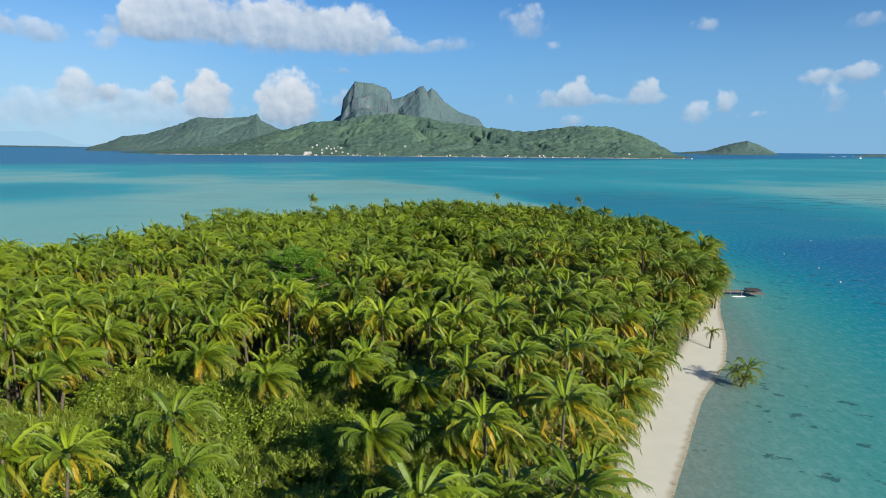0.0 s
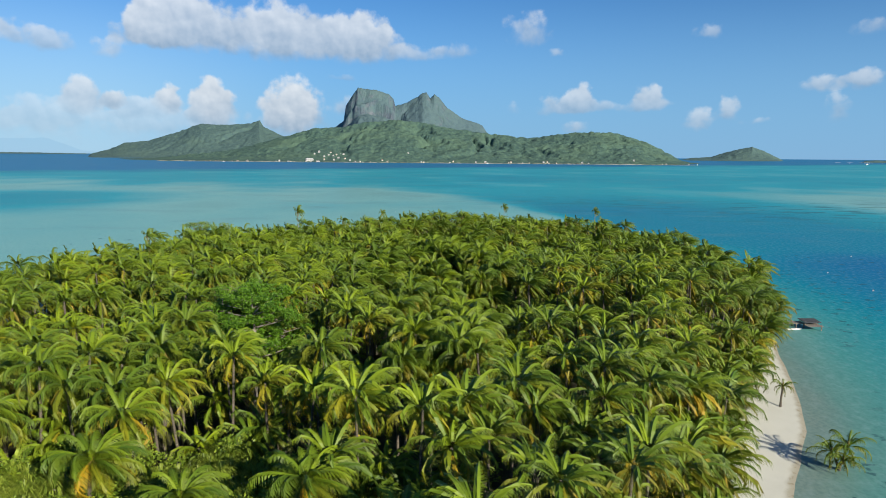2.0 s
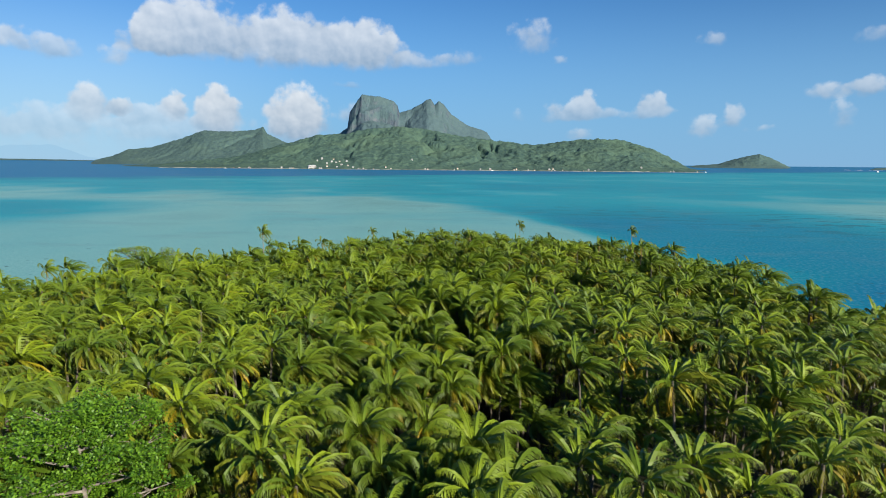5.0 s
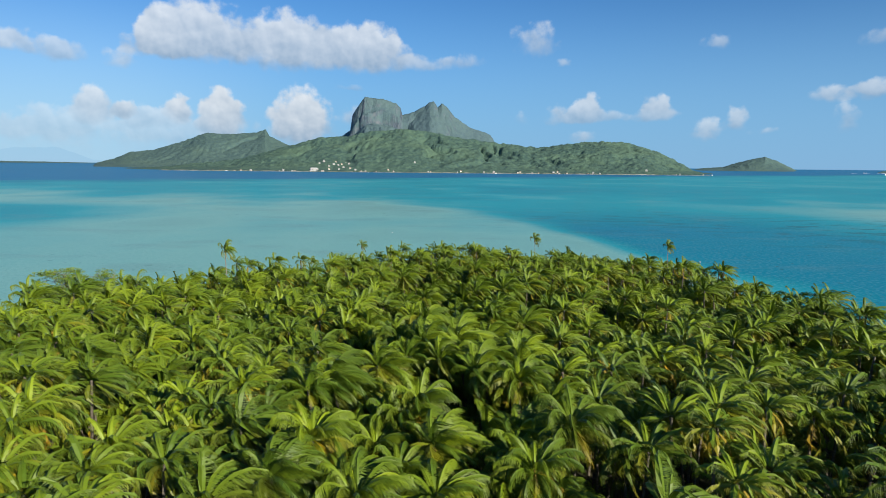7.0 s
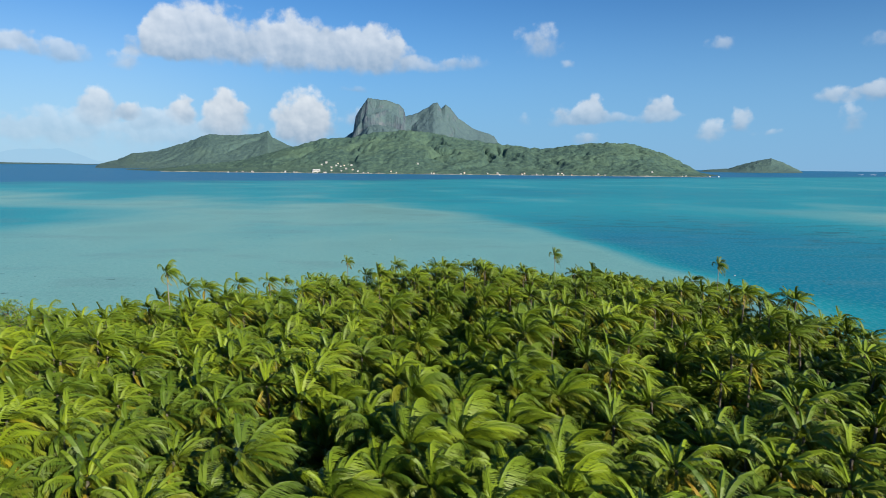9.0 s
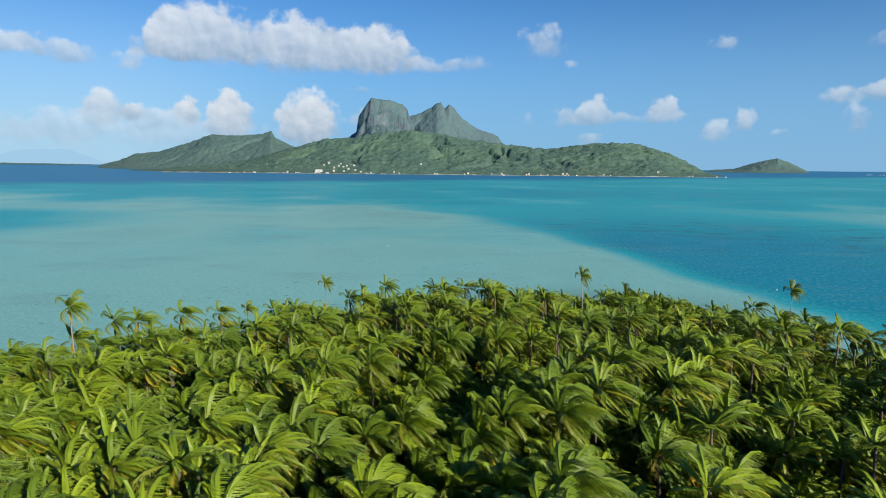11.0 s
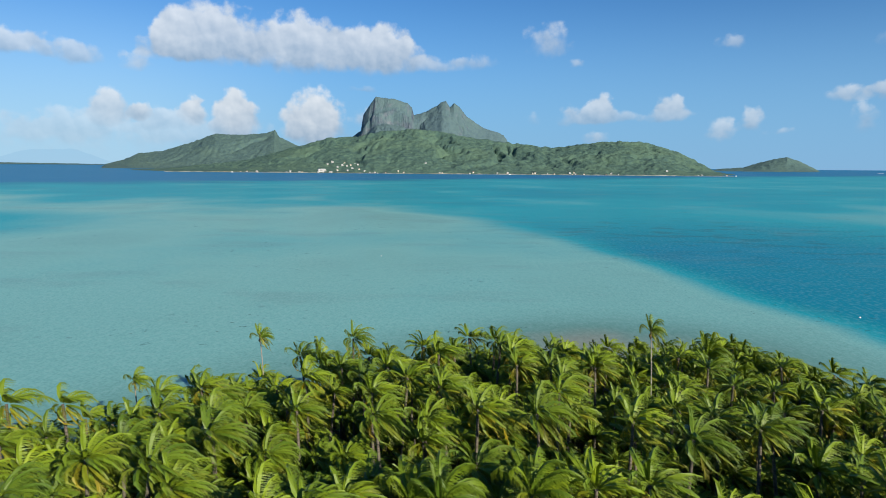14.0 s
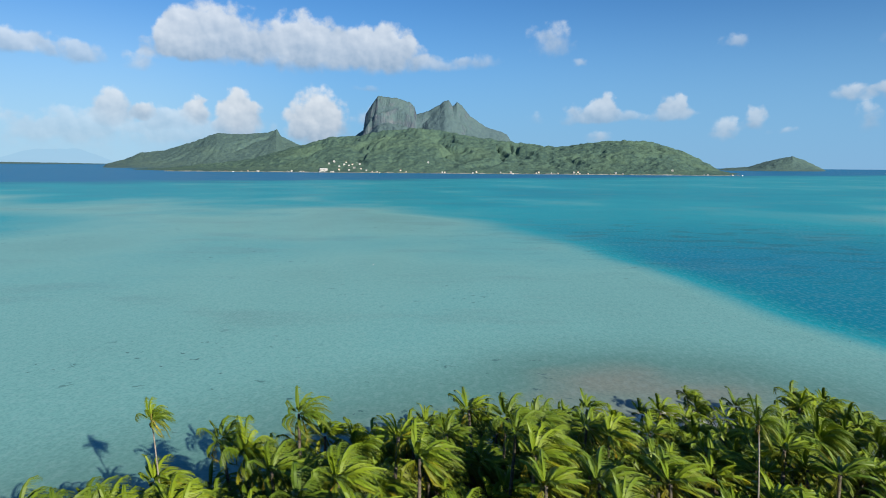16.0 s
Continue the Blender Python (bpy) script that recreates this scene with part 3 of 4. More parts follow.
def frond(length, azim, rise, age, pairs, gen, simple, blow):
    """One feather-shaped palm leaf from the crown's heart: vertices, quads, triangles and the age of each vertex."""
    n = 5 if simple else 7
    t = np.linspace(0, 1, n)
    flat = np.array([math.cos(azim), math.sin(azim), 0.0])
    rise = rise - 0.35 * blow * float(flat @ WIND)
    flat = flat + 0.55 * blow * WIND
    flat /= np.linalg.norm(flat)
    sag = rise - (1.45 + 0.6 * gen.random() + 0.30 * blow) * t ** 2.0 * (0.8 + 0.4 * math.cos(rise))
    step_way = np.cos(sag)[:, None] * flat + np.sin(sag)[:, None] * np.array([0, 0, 1.0])
    step_way = step_way + 1.35 * blow * (t ** 1.2)[:, None] * WIND
    step_way /= np.linalg.norm(step_way, axis=1)[:, None]
    path = np.concatenate([[np.zeros(3)], np.cumsum((step_way[:-1] + step_way[1:]) / 2 * length / (n - 1), axis=0)])
    path = path + flat * 0.12
    tv, tf = (np.zeros((0, 3)), np.zeros((0, 4), int)) if simple else tube(path, np.linspace(0.045, 0.008, n), 3)
    k = np.repeat(np.linspace(0.13, 0.99, pairs), 2)
    sgn = np.tile([1.0, -1.0], pairs)
    k = np.clip(k + gen.normal(0, 0.006, len(k)), 0.1, 1.0)
    base = np.stack([np.interp(k, t, path[:, i]) for i in range(3)], 1)
    way = np.stack([np.interp(k, t, step_way[:, i]) for i in range(3)], 1)
    side = np.cross(way, [0, 0, 1.0])
    side /= np.linalg.norm(side, axis=1)[:, None] + 1e-6
    up = np.cross(side, way)
    spread = np.interp(k, [0.1, 0.5, 1.0], [1.20, 0.98, 0.42]) + gen.normal(0, 0.06, len(k))
    size = np.interp(k, [0.1, 0.25, 0.55, 0.85, 1.0], [0.55, 0.95, 1.0, 0.78, 0.5]) * 0.225 * length * gen.uniform(0.85, 1.12, len(k))
    lift = -0.42 - 0.35 * k + gen.normal(0, 0.12, len(k))
    go = np.cos(spread)[:, None] * way + np.sin(spread)[:, None] * (sgn[:, None] * side * np.cos(lift)[:, None] + up * np.sin(lift)[:, None])
    mid = base + go * (size * (0.5 if simple else 0.42))[:, None]
    tip = base + go * (size * 0.86)[:, None] + np.array([0, 0, -1.0]) * (size * gen.uniform(0.25, 0.60, len(k)))[:, None] + WIND * (blow * 0.75 * size)[:, None]
    across = way * (0.9 / pairs if simple else 0.030) * (length / 4.2)
    m = len(k)
    i = np.arange(m)
    if simple:
        v = np.concatenate([base - across, base + across, tip])
        quads, tris = np.zeros((0, 4), int), np.stack([i, i + m, i + 2 * m], 1)
    else:
        v = np.concatenate([base, mid + across, tip, mid - across])
        quads, tris = np.stack([i, i + m, i + 2 * m, i + 3 * m], 1), np.zeros((0, 3), int)
    # where the leaflets overlap near the midrib
    rows = np.linspace(0, pairs - 1, 5 if simple else 9).astype(int)
    for half in (0, 1):
        j = rows * 2 + half
        o, c = len(v), len(rows)
        v = np.concatenate([v, base[j], base[j] + go[j] * (size[j] * (0.34 if simple else 0.24))[:, None]])
        q = np.arange(c - 1)
        quads = np.concatenate([quads, np.stack([o + q, o + q + 1, o + c + q + 1, o + c + q], 1)])
    tips = np.concatenate([np.full(len(tv), age * 0.8), np.full(len(v), age)])
    return np.concatenate([tv, v]), np.concatenate([tf, quads + len(tv)]), tris + len(tv), np.clip(tips, 0, 1)


def crown_fronds(seed, count, pairs, simple=False, size=4.4, blow=0.5):
    """The leaves of one crown, from the upright young spear to the hanging yellow old ones."""
    gen = np.random.default_rng(seed)
    made = []
    for i in range(count):
        k = (i + 0.5) / count
        calm = float(step(blow, 0.7, 0.5))
        rise = np.interp(k, [0, 0.25, 0.6, 0.85, 1.0], [1.16, 0.95, 0.45, -0.25, -0.95]) + gen.normal(0, 0.12)
        length = size * np.interp(k, [0, 0.15, 0.6, 1.0], [0.58, 0.95, 1.03, 0.84]) * gen.uniform(0.9, 1.08)
        age = np.clip(np.interp(k, [0, 0.3, 0.7, 0.9, 1.0], [0.05, 0.28, 0.46 + 0.06 * calm, 0.60 + 0.08 * calm, 0.76]) + gen.normal(0, 0.09), 0, 1)
        made.append(frond(length, i * 2.39996 + gen.normal(0, 0.16), rise, age, pairs, gen, simple, blow * gen.uniform(0.6, 1.2)))
    return made


def joined(pieces):
    """Several (vertices, quads, tris, ages) in one."""
    vs, qs, ts, ages, n = [], [], [], [], 0
    for v, q, t, a in pieces:
        vs.append(v), qs.append(q + n), ts.append(t + n), ages.append(a)
        n += len(v)
    return np.concatenate(vs), np.concatenate(qs), np.concatenate(ts), np.concatenate(ages)


def frond_mesh(name, pieces):
    v, q, t, a = joined(pieces)
    return make_mesh(name, v, [q, t], M_FROND, False, age=a, tint=np.zeros(len(v)))


def trunk_path(height, lean, bend):
    t = np.linspace(0, 1, 9)
    x = lean * (t ** 1.0) * height + bend * np.sin(np.pi * t) * height
    return np.stack([x, 0.02 * height * np.sin(5 * t), t * height], 1)


def trunk_mesh(height, lean, bend, slim=1.0, mat=M_TRUNK):
    """A ringed, leaning stem with a swollen foot, one metre of it in the ground's skin."""
    p = trunk_path(height, lean, bend)
    t = np.linspace(0, 1, 40)
    path = np.stack([np.interp(t, np.linspace(0, 1, 9), p[:, i]) for i in range(3)], 1)
    r = 0.12 + 0.05 * (1 - t) + 0.12 * np.exp(-t * 14) + 0.008 * (np.arange(40) % 2)
    v, f = tube(path, r * slim, 8)
    return make_mesh("trunk", v, f, mat, True)


def nut_mesh():
    bm = bmesh.new()
    bmesh.ops.create_icosphere(bm, subdivisions=1, radius=1.0, matrix=Matrix.Diagonal((0.12, 0.12, 0.16, 1)))
    return bm_mesh("coconut", bm, M_NUT)


KINDS = []                                  # height, lean, bend, crown size
for height, lean, bend, size in ((12.5, .04, .02, 4.3), (14.5, -.05, .03, 4.5), (11.0, .08, -.02, 4.1), (13.5, .02, -.03, 4.4), (15.5, .06, .03, 4.2), (10.0, -.03, .02, 4.0)):
    KINDS.append((height, lean, bend, size * 1.03))
BREEZE = (0.35, 0.95)
KINDS.append((15.0, .02, .015, 2.9))        # the lone ones that stand in the full wind
TRUNKS = [trunk_mesh(*k[:3], *((0.7, M_PALE) if i == 6 else ())) for i, k in enumerate(KINDS)]
FULL = [crown_fronds(100 + i, 34, 58, size=k[3], blow=BREEZE[i % 2]) for i, k in enumerate(KINDS)]
FULL[6] = crown_fronds(160, 24, 36, size=KINDS[6][3], blow=1.1)
FRONDS = [[frond_mesh("frond", [p]) for p in pieces] for pieces in FULL]
CROWNS = [frond_mesh("crown", pieces) for pieces in FULL]
NUT = nut_mesh()
LIGHT = [joined(crown_fronds(300 + i, 26, 38, True, size=4.4, blow=BREEZE[i % 2])) for i in range(8)]
COARSE = [joined(crown_fronds(330 + i, 22, 22, True, size=4.4, blow=BREEZE[i % 2])) for i in range(8)]


def heart_mesh():
    bm = bmesh.new()
    bmesh.ops.create_cone(bm, segments=7, radius1=0.20, radius2=0.07, depth=0.9, cap_ends=True, matrix=Matrix.Translation((0, 0, 0.05)))
    return bm_mesh("crown", bm, M_NUT)


HEART = heart_mesh()
PALM_LABEL = "tall coconut palm with wind-blown green and yellowing fronds"


def build_palm(kind, split):
    """A palm as a thing: trunk, crown with its fronds, coconuts."""
    palm = new("palm_tree")
    tagged(palm, PALM_LABEL, "palm tree", "palms of the grove")
    part("trunk", TRUNKS[kind], palm, "pale grey ringed trunk")
    at = trunk_path(*KINDS[kind][:3])[-1]
    crown = part("crown", HEART if split else CROWNS[kind], palm)
    crown.location = at
    if split:
        for j in range(4):
            a = 1.4 * j + kind
            nut = part("coconut", NUT, crown)
            nut.location = (0.27 * math.cos(a), 0.27 * math.sin(a), -0.25 - 0.07 * j)
        for me in FRONDS[kind]:
            part("frond", me, crown)
    return palm


def clearing(x, y):
    """How open the grove is, 0 to 1: scrub with scattered palms near the start, small gaps further on."""
    scrub = step(np.hypot((x + 25) / 27, (y - 52) / 30), 1.12, 0.85)
    gaps = np.zeros_like(x)
    for cx, cy, r in ((-8, 83, 5.5), (-21, 96, 6.5), (8, 88, 4.0), (18, 118, 5.0), (26, 172, 5.0), (36, 178, 5.5), (-4, 147, 4.0), (31, 135, 6.0), (22, 151, 4.5), (37, 118, 4.5), (12, 133, 3.5), (44, 152, 4.5), (-12, 118, 3.5), (14, 190, 3.5), (-30, 140, 3.5), (-13, 95, 4.6), (11, 88, 4.2), (17, 108, 3.2), (5, 97, 3.0), (32, 122, 3.0), (-9, 104, 3.5), (-3, 78, 3.2), (9, 81, 3.2), (38, 180, 5.0), (24, 182, 4.5), (26, 196, 4.0), (18, 174, 3.6), (9, 204, 4.0), (25, 233, 3.4), (37, 206, 4.0), (42, 239, 3.0), (28, 250, 3.0), (-11, 231, 3.2)):
        gaps = np.maximum(gaps, step(np.hypot(x - cx, y - cy), r, r * 0.6))
    return scrub, gaps


def scatter(spacing, x0, x1, y0, y1, seed):
    """Points on a shaken hexagonal lattice."""
    gen = np.random.default_rng(seed)
    pts = []
    for j, y in enumerate(np.arange(y0, y1, spacing * 0.87)):
        for x in np.arange(x0 + (j % 2) * spacing / 2, x1, spacing):
            pts.append((x + gen.uniform(-.38, .38) * spacing, y + gen.uniform(-.38, .38) * spacing))
    return np.array(pts)


pts = scatter(4.25, -150, 75, 22, 285, 11)
px, py = pts[:, 0], pts[:, 1]
scrub, gaps = clearing(px, py)
deep_in = shore_distance(px, py) - beach_width(px, py)
keep = (deep_in > -0.3) & (rng.random(len(pts)) > 0.9 * scrub) & (gaps < 0.4)
keep &= (rng.random(len(pts)) < 1 - 0.95 * step(py, 266, 270) * step(px, 10, 16) * step(px, 44, 40))
keep &= (deep_in > 3.0) | (px > 5) | (py < 150)
keep &= fbm(px / 11, py / 11, 2, 55) < 0.34
keep &= (px > -0.75 * py - 30) & (np.hypot(px + 24, py - 101) > 5.5)
pts, deep_in = pts[keep], deep_in[keep]
tall = 12.5 - 7.0 * step(pts[:, 1] + 0.12 * pts[:, 0], 243, 271) + 2.6 * fbm(pts[:, 0] / 26, pts[:, 1] / 26, 3, 77) + np.clip(rng.normal(0, 2.1, len(pts)), -4.5, 1.9)
beach_side = step(pts[:, 0], 5, 25)
tall = np.where(deep_in < 9, tall - 6.5 * beach_side * (1 - deep_in / 9) * rng.uniform(0.5, 1.1, len(pts)), tall)
tall = np.where(deep_in < 5, tall - 2.5 * (1 - beach_side) * rng.random(len(pts)), tall)
tall = np.maximum(tall - 0.7 + 0.7 * step(pts[:, 1], 170, 200) * step(pts[:, 1], 262, 245) - 0.5 * step(pts[:, 1], 215, 245) - 0.5 * step(pts[:, 1], 205, 240) * step(pts[:, 0], 5, 24) - 0.8 * step(pts[:, 1], 226, 246) * step(pts[:, 0], -2, 12) - 0.6 * step(pts[:, 1], 170, 215) * step(pts[:, 0], -15, -30) - 0.9 * step(pts[:, 1], 150, 200) * step(pts[:, 0], 15, 0), 3.6)
# young palms round the clearing
young = scatter(3.3, -70, 12, 40, 100, 19)
ring = clearing(young[:, 0], young[:, 1])[0]
young = young[(ring > 0.02) & (ring < 0.35) & (rng.random(len(young)) < 0.8) & (shore_distance(young[:, 0], young[:, 1]) > 8)]
pts = np.concatenate([pts, young])
tall = np.concatenate([tall, rng.uniform(3.5, 8.0, len(young))])
# young palms along the lagoon side and here and there under the tall ones
young = scatter(3.4, -110, 40, 100, 285, 23)
rim = shore_distance(young[:, 0], young[:, 1])
young = young[(rim > 0.6) & (rim < 9) & (young[:, 0] < 12) & (rng.random(len(young)) < 0.85)]
fringe = scatter(3.0, 12, 75, 50, 235, 31)
bank = shore_distance(fringe[:, 0], fringe[:, 1]) - beach_width(fringe[:, 0], fringe[:, 1])
fringe = fringe[(bank > np.where(fringe[:, 1] > 118, -1.2, 0.4)) & (bank < 4.5)]
pts, tall = np.concatenate([pts, fringe]), np.concatenate([tall, rng.uniform(3.0, 7.5, len(fringe))])
under = scatter(7.5, -120, 70, 40, 260, 29)
under = under[(shore_distance(under[:, 0], under[:, 1]) > 9) & (np.maximum(*clearing(under[:, 0], under[:, 1])) < 0.2) & (under[:, 0] > -0.75 * under[:, 1] - 25)]
pts = np.concatenate([pts, young, under])
tall = np.concatenate([tall, rng.uniform(4.5, 9.5, len(young)) * (1 - 0.45 * step(young[:, 1], 235, 262)), rng.uniform(4.5, 8.5, len(under))])
# a low tier that closes the grove towards the lagoon
low = scatter(4.0, -95, 75, 165, 288, 37)
bank = shore_distance(low[:, 0], low[:, 1]) - 1.2
low = low[(bank > 0) & ((low[:, 1] < 266) | (low[:, 0] < 14) | (low[:, 0] > 40)) & (rng.random(len(low)) < step(low[:, 1], 165, 205))]
bank = shore_distance(low[:, 0], low[:, 1]) - 1.2
pts = np.concatenate([pts, low])
tall = np.concatenate([tall, np.clip(2.0 + 0.5 * bank, 2.0, 6.5) + rng.uniform(-0.5, 1.5, len(low))])
# a middle tier under the tall ones of the windward half
mid = scatter(4.6, -85, 70, 120, 262, 43)
mid = mid[(shore_distance(mid[:, 0], mid[:, 1]) > 10) & (clearing(mid[:, 0], mid[:, 1])[1] < 0.3) & (rng.random(len(mid)) < step(mid[:, 1], 110, 190))]
pts, tall = np.concatenate([pts, mid]), np.concatenate([tall, rng.uniform(7.0, 10.0, len(mid)) - 3.0 * step(mid[:, 1], 240, 262)])
# palms that stand over the scrub: x, y, crown height
OVER_SCRUB = [(-42.3, 67.0, 10.2), (-28.3, 70.2, 10.2), (-20.3, 67.6, 8.8), (-11.0, 67.8, 10.2), (-43.7, 79.7, 10.2), (-0.8, 82.3, 10.2), (-2.6, 62.2, 10.2), (-5.9, 51.2, 10.0), (-0.4, 51.9, 10.0)]
apart = np.min([np.hypot(pts[:, 0] - x, (pts[:, 1] - y + 1.5) / 1.6) for x, y, _ in OVER_SCRUB], axis=0) > 3.4
pts, tall = pts[apart], tall[apart]
# singles that stand clear of the grove: x, y, crown height
SINGLES = [(49.4, 231.8, 16.0), (-43.0, 207.0, 17.6), (-69, 167.8, 15.3), (20.2, 236.8, 16.6), (-21.6, 242.8, 14.0), (-33.0, 236.0, 11.0), (0.4, 269.5, 4.4)]
# windswept palms of the far shore: x, y, crown height, size
FAR_EDGE = [(3.0, 262.0, 6.2, .8), (16.0, 260.7, 7.0, .9), (30.3, 279.0, 3.4, .9), (26.5, 266.5, 6.4, .9), (31.4, 248.9, 10.6, 1.0), (-15.2, 243.5, 10.6, 1.0), (7.3, 241.5, 12.2, 1.0),
            (45.5, 262.0, 6.0, .9), (-8.0, 249.5, 9.2, .95), (38.5, 254.5, 8.0, .95)]
apart = np.min([np.hypot(pts[:, 0] - x, pts[:, 1] - y) for x, y, *_ in FAR_EDGE], axis=0) > 2.6
pts, tall = pts[apart], tall[apart]
for x, y, h in SINGLES:
    tall = np.where(np.hypot(pts[:, 0] - x, pts[:, 1] - y) < 5.5, np.minimum(tall, max(h - 5.0, 3.0)), tall)
rank = np.argsort(np.hypot(pts[:, 0] / 1.0, (pts[:, 1] - 150) / 5.5))
chosen = set(rank[:285].tolist())
split_up = set(rank[:110].tolist())
ready = {}
rest = []


def stand(x, y, h, split, size=1.0, blown=False, kind=None):
    windy = blown or rng.random() < step(y, 100, 200)
    if kind is None:
        kind = int(np.argmin([abs(k[0] - h) + 2.2 * rng.random() + 20 * ((j % 2 == 1) != windy) for j, k in enumerate(KINDS[:6])]))
    first = ready.get((kind, split))
    if first is None:
        ready[(kind, split)] = build_palm(kind, split)
        palm = ready[(kind, split)]
    else:
        palm = copy_thing(first, Matrix())
    grow = rng.uniform(0.82, 1.08) * (1 + 0.08 * step(y, 120, 80) - 0.27 * step(y, 180, 235)) * size
    palm.matrix_basis = pose(x, y, 0.7, rng.normal(0, 2.5), rng.normal(0, 2.5), rng.normal(0, 22)) @ Matrix.Diagonal((grow, grow, h / KINDS[kind][0], 1))
    return palm


for i, ((x, y), h) in enumerate(zip(pts, tall)):
    if i in chosen:
        stand(x, y, h, i in split_up)
    else:
        rest.append((x, y, h))
for x, y, h in OVER_SCRUB:
    tagged(stand(x, y, h, True, 1.12), "coconut palm with yellowing lower fronds above the scrub", group="palms of the grove")
for x, y, h in SINGLES:
    tagged(stand(x, y, h, True, 0.9, True, 6), "lone tall coconut palm standing clear of the grove")
for x, y, h, size in FAR_EDGE:
    tagged(stand(x, y, h, True, size, True), "windswept coconut palm on the lagoon edge of the grove")

# the grove beyond those: one mesh of crowns and one of stems
gen = np.random.default_rng(4)
crowns, stems, tints, n = [], [], [], 0
for x, y, h in rest:
    v, q, t, a = (LIGHT if abs(x) < 30 and h > 8 else COARSE)[2 * gen.integers(4) + int(gen.random() < step(y, 100, 200))]
    turn = gen.normal(0, 0.4)
    c, s = math.cos(turn), math.sin(turn)
    g = gen.uniform(0.82, 1.08) * (1 + 0.08 * step(y, 120, 80) - 0.27 * step(y, 180, 235))
    lean = gen.normal(0, 0.05, 2) * h
    r = np.stack([v[:, 0] * c - v[:, 1] * s, v[:, 0] * s + v[:, 1] * c, v[:, 2]], 1) * g + [x + lean[0], y + lean[1], h + 0.7]
    if 10 < x and y < 150 and shore_distance(np.array(x), np.array(y)) < 12:
        a = np.clip(a + 0.12, 0, 0.85)
    crowns.append((r, q, t, a))
    tints.append(np.full(len(v), gen.random()))
    sv, sf = tube(np.array([[x, y, 0.4], [x + lean[0] * .4, y + lean[1] * .4, h * .5], [x + lean[0], y + lean[1], h + 0.7]]), [0.22, 0.15, 0.12], 5)
    stems.append((sv, sf))
v, q, t, a = joined(crowns)
grove = new("palm_grove")
tagged(grove, "dense grove of coconut palms swept by the trade wind", "palm grove", kind="stuff")
part("crowns", make_mesh("crowns", v, [q, t], M_FROND, False, age=a, tint=np.concatenate(tints)), grove)
offs = np.cumsum([0] + [len(s[0]) for s in stems[:-1]])
part("trunks", make_mesh("trunks", np.concatenate([s[0] for s in stems]), np.concatenate([s[1] + o for s, o in zip(stems, offs)]), M_TRUNK, True), grove)

# ---- undergrowth, shrubs and broadleaf trees ----


def leaf_clump(gen, centre, radius, count, size, flatness=0.8):
    """Small folded leaves on the outer part of an uneven clump: vertices and quads."""
    d = gen.normal(0, 1, (count, 3))
    d /= np.linalg.norm(d, axis=1)[:, None]
    lump = 1 + 0.35 * np.sin(d[:, 0] * 5 + centre[0]) * np.cos(d[:, 1] * 4 + centre[1])
    at = np.asarray(centre) + d * (radius * lump * gen.uniform(0.45, 1.0, count) ** 0.5)[:, None] * [1, 1, flatness]
    ahead = (d * 0.6 + gen.normal(0, 0.6, (count, 3))) * [1, 1, 0.55]
    ahead /= np.linalg.norm(ahead, axis=1)[:, None]
    side = np.cross(ahead, gen.normal(0, 0.5, (count, 3)) + [0, 0, 1.0])
    side /= np.linalg.norm(side, axis=1)[:, None] + 1e-6
    ln = (size * gen.uniform(0.7, 1.3, count))[:, None]
    v = np.stack([at, at + ahead * ln * 0.5 + side * ln * 0.3, at + ahead * ln, at + ahead * ln * 0.5 - side * ln * 0.3], 1)
    return v.reshape(-1, 3), np.arange(count * 4).reshape(-1, 4)


def merge(pieces):
    offs = np.cumsum([0] + [len(p[0]) for p in pieces[:-1]])
    return np.concatenate([p[0] for p in pieces]), np.concatenate([p[1] + o for p, o in zip(pieces, offs)])


def blade_tuft(gen, at, count, length):
    """A rosette of long, bending, saw-edged leaves."""
    a = gen.uniform(0, 2 * np.pi, count)
    rise = gen.uniform(0.1, 1.3, count)
    out_way = np.stack([np.cos(a) * np.cos(rise), np.sin(a) * np.cos(rise), np.sin(rise)], 1)
    side = np.stack([-np.sin(a), np.cos(a), 0 * a], 1) * 0.021
    ln = (length * gen.uniform(0.7, 1.15, count))[:, None]
    m = at + out_way * ln * 0.55
    t = at + out_way * ln * 0.85 + np.array([0, 0, -0.35]) * ln
    v = np.stack([at - side * 0.6 + 0 * m, at + side * 0.6 + 0 * m, m + side, m - side, t - side * 0.2, t + side * 0.2], 1).reshape(-1, 3)
    i = np.arange(count)[:, None] * 6
    return v, np.concatenate([i + [0, 1, 2, 3], i + [3, 2, 5, 4]])


def build_shrub(seed):
    gen = np.random.default_rng(seed)
    shrub = new("shrub")
    tagged(shrub, "leafy green shrub in the scrub between the palms", "shrub", "shrubs of the clearing")
    stems, leaves = [], []
    for _ in range(7):
        a, r, h = gen.uniform(0, 6.28), gen.uniform(0.3, 1.5), gen.uniform(1.2, 3.0)
        tip = np.array([r * math.cos(a), r * math.sin(a), h])
        stems.append(tube(np.array([[0, 0, -0.2], tip * [0.4, 0.4, 0.5], tip]), [0.06, 0.04, 0.015], 5))
        leaves.append(leaf_clump(gen, tip, gen.uniform(0.6, 1.05), 420, 0.155))
    part("stem", make_mesh("stem", *merge(stems), M_BARK, True), shrub)
    part("foliage", make_mesh("foliage", *merge(leaves), M_SHRUB), shrub)
    return shrub


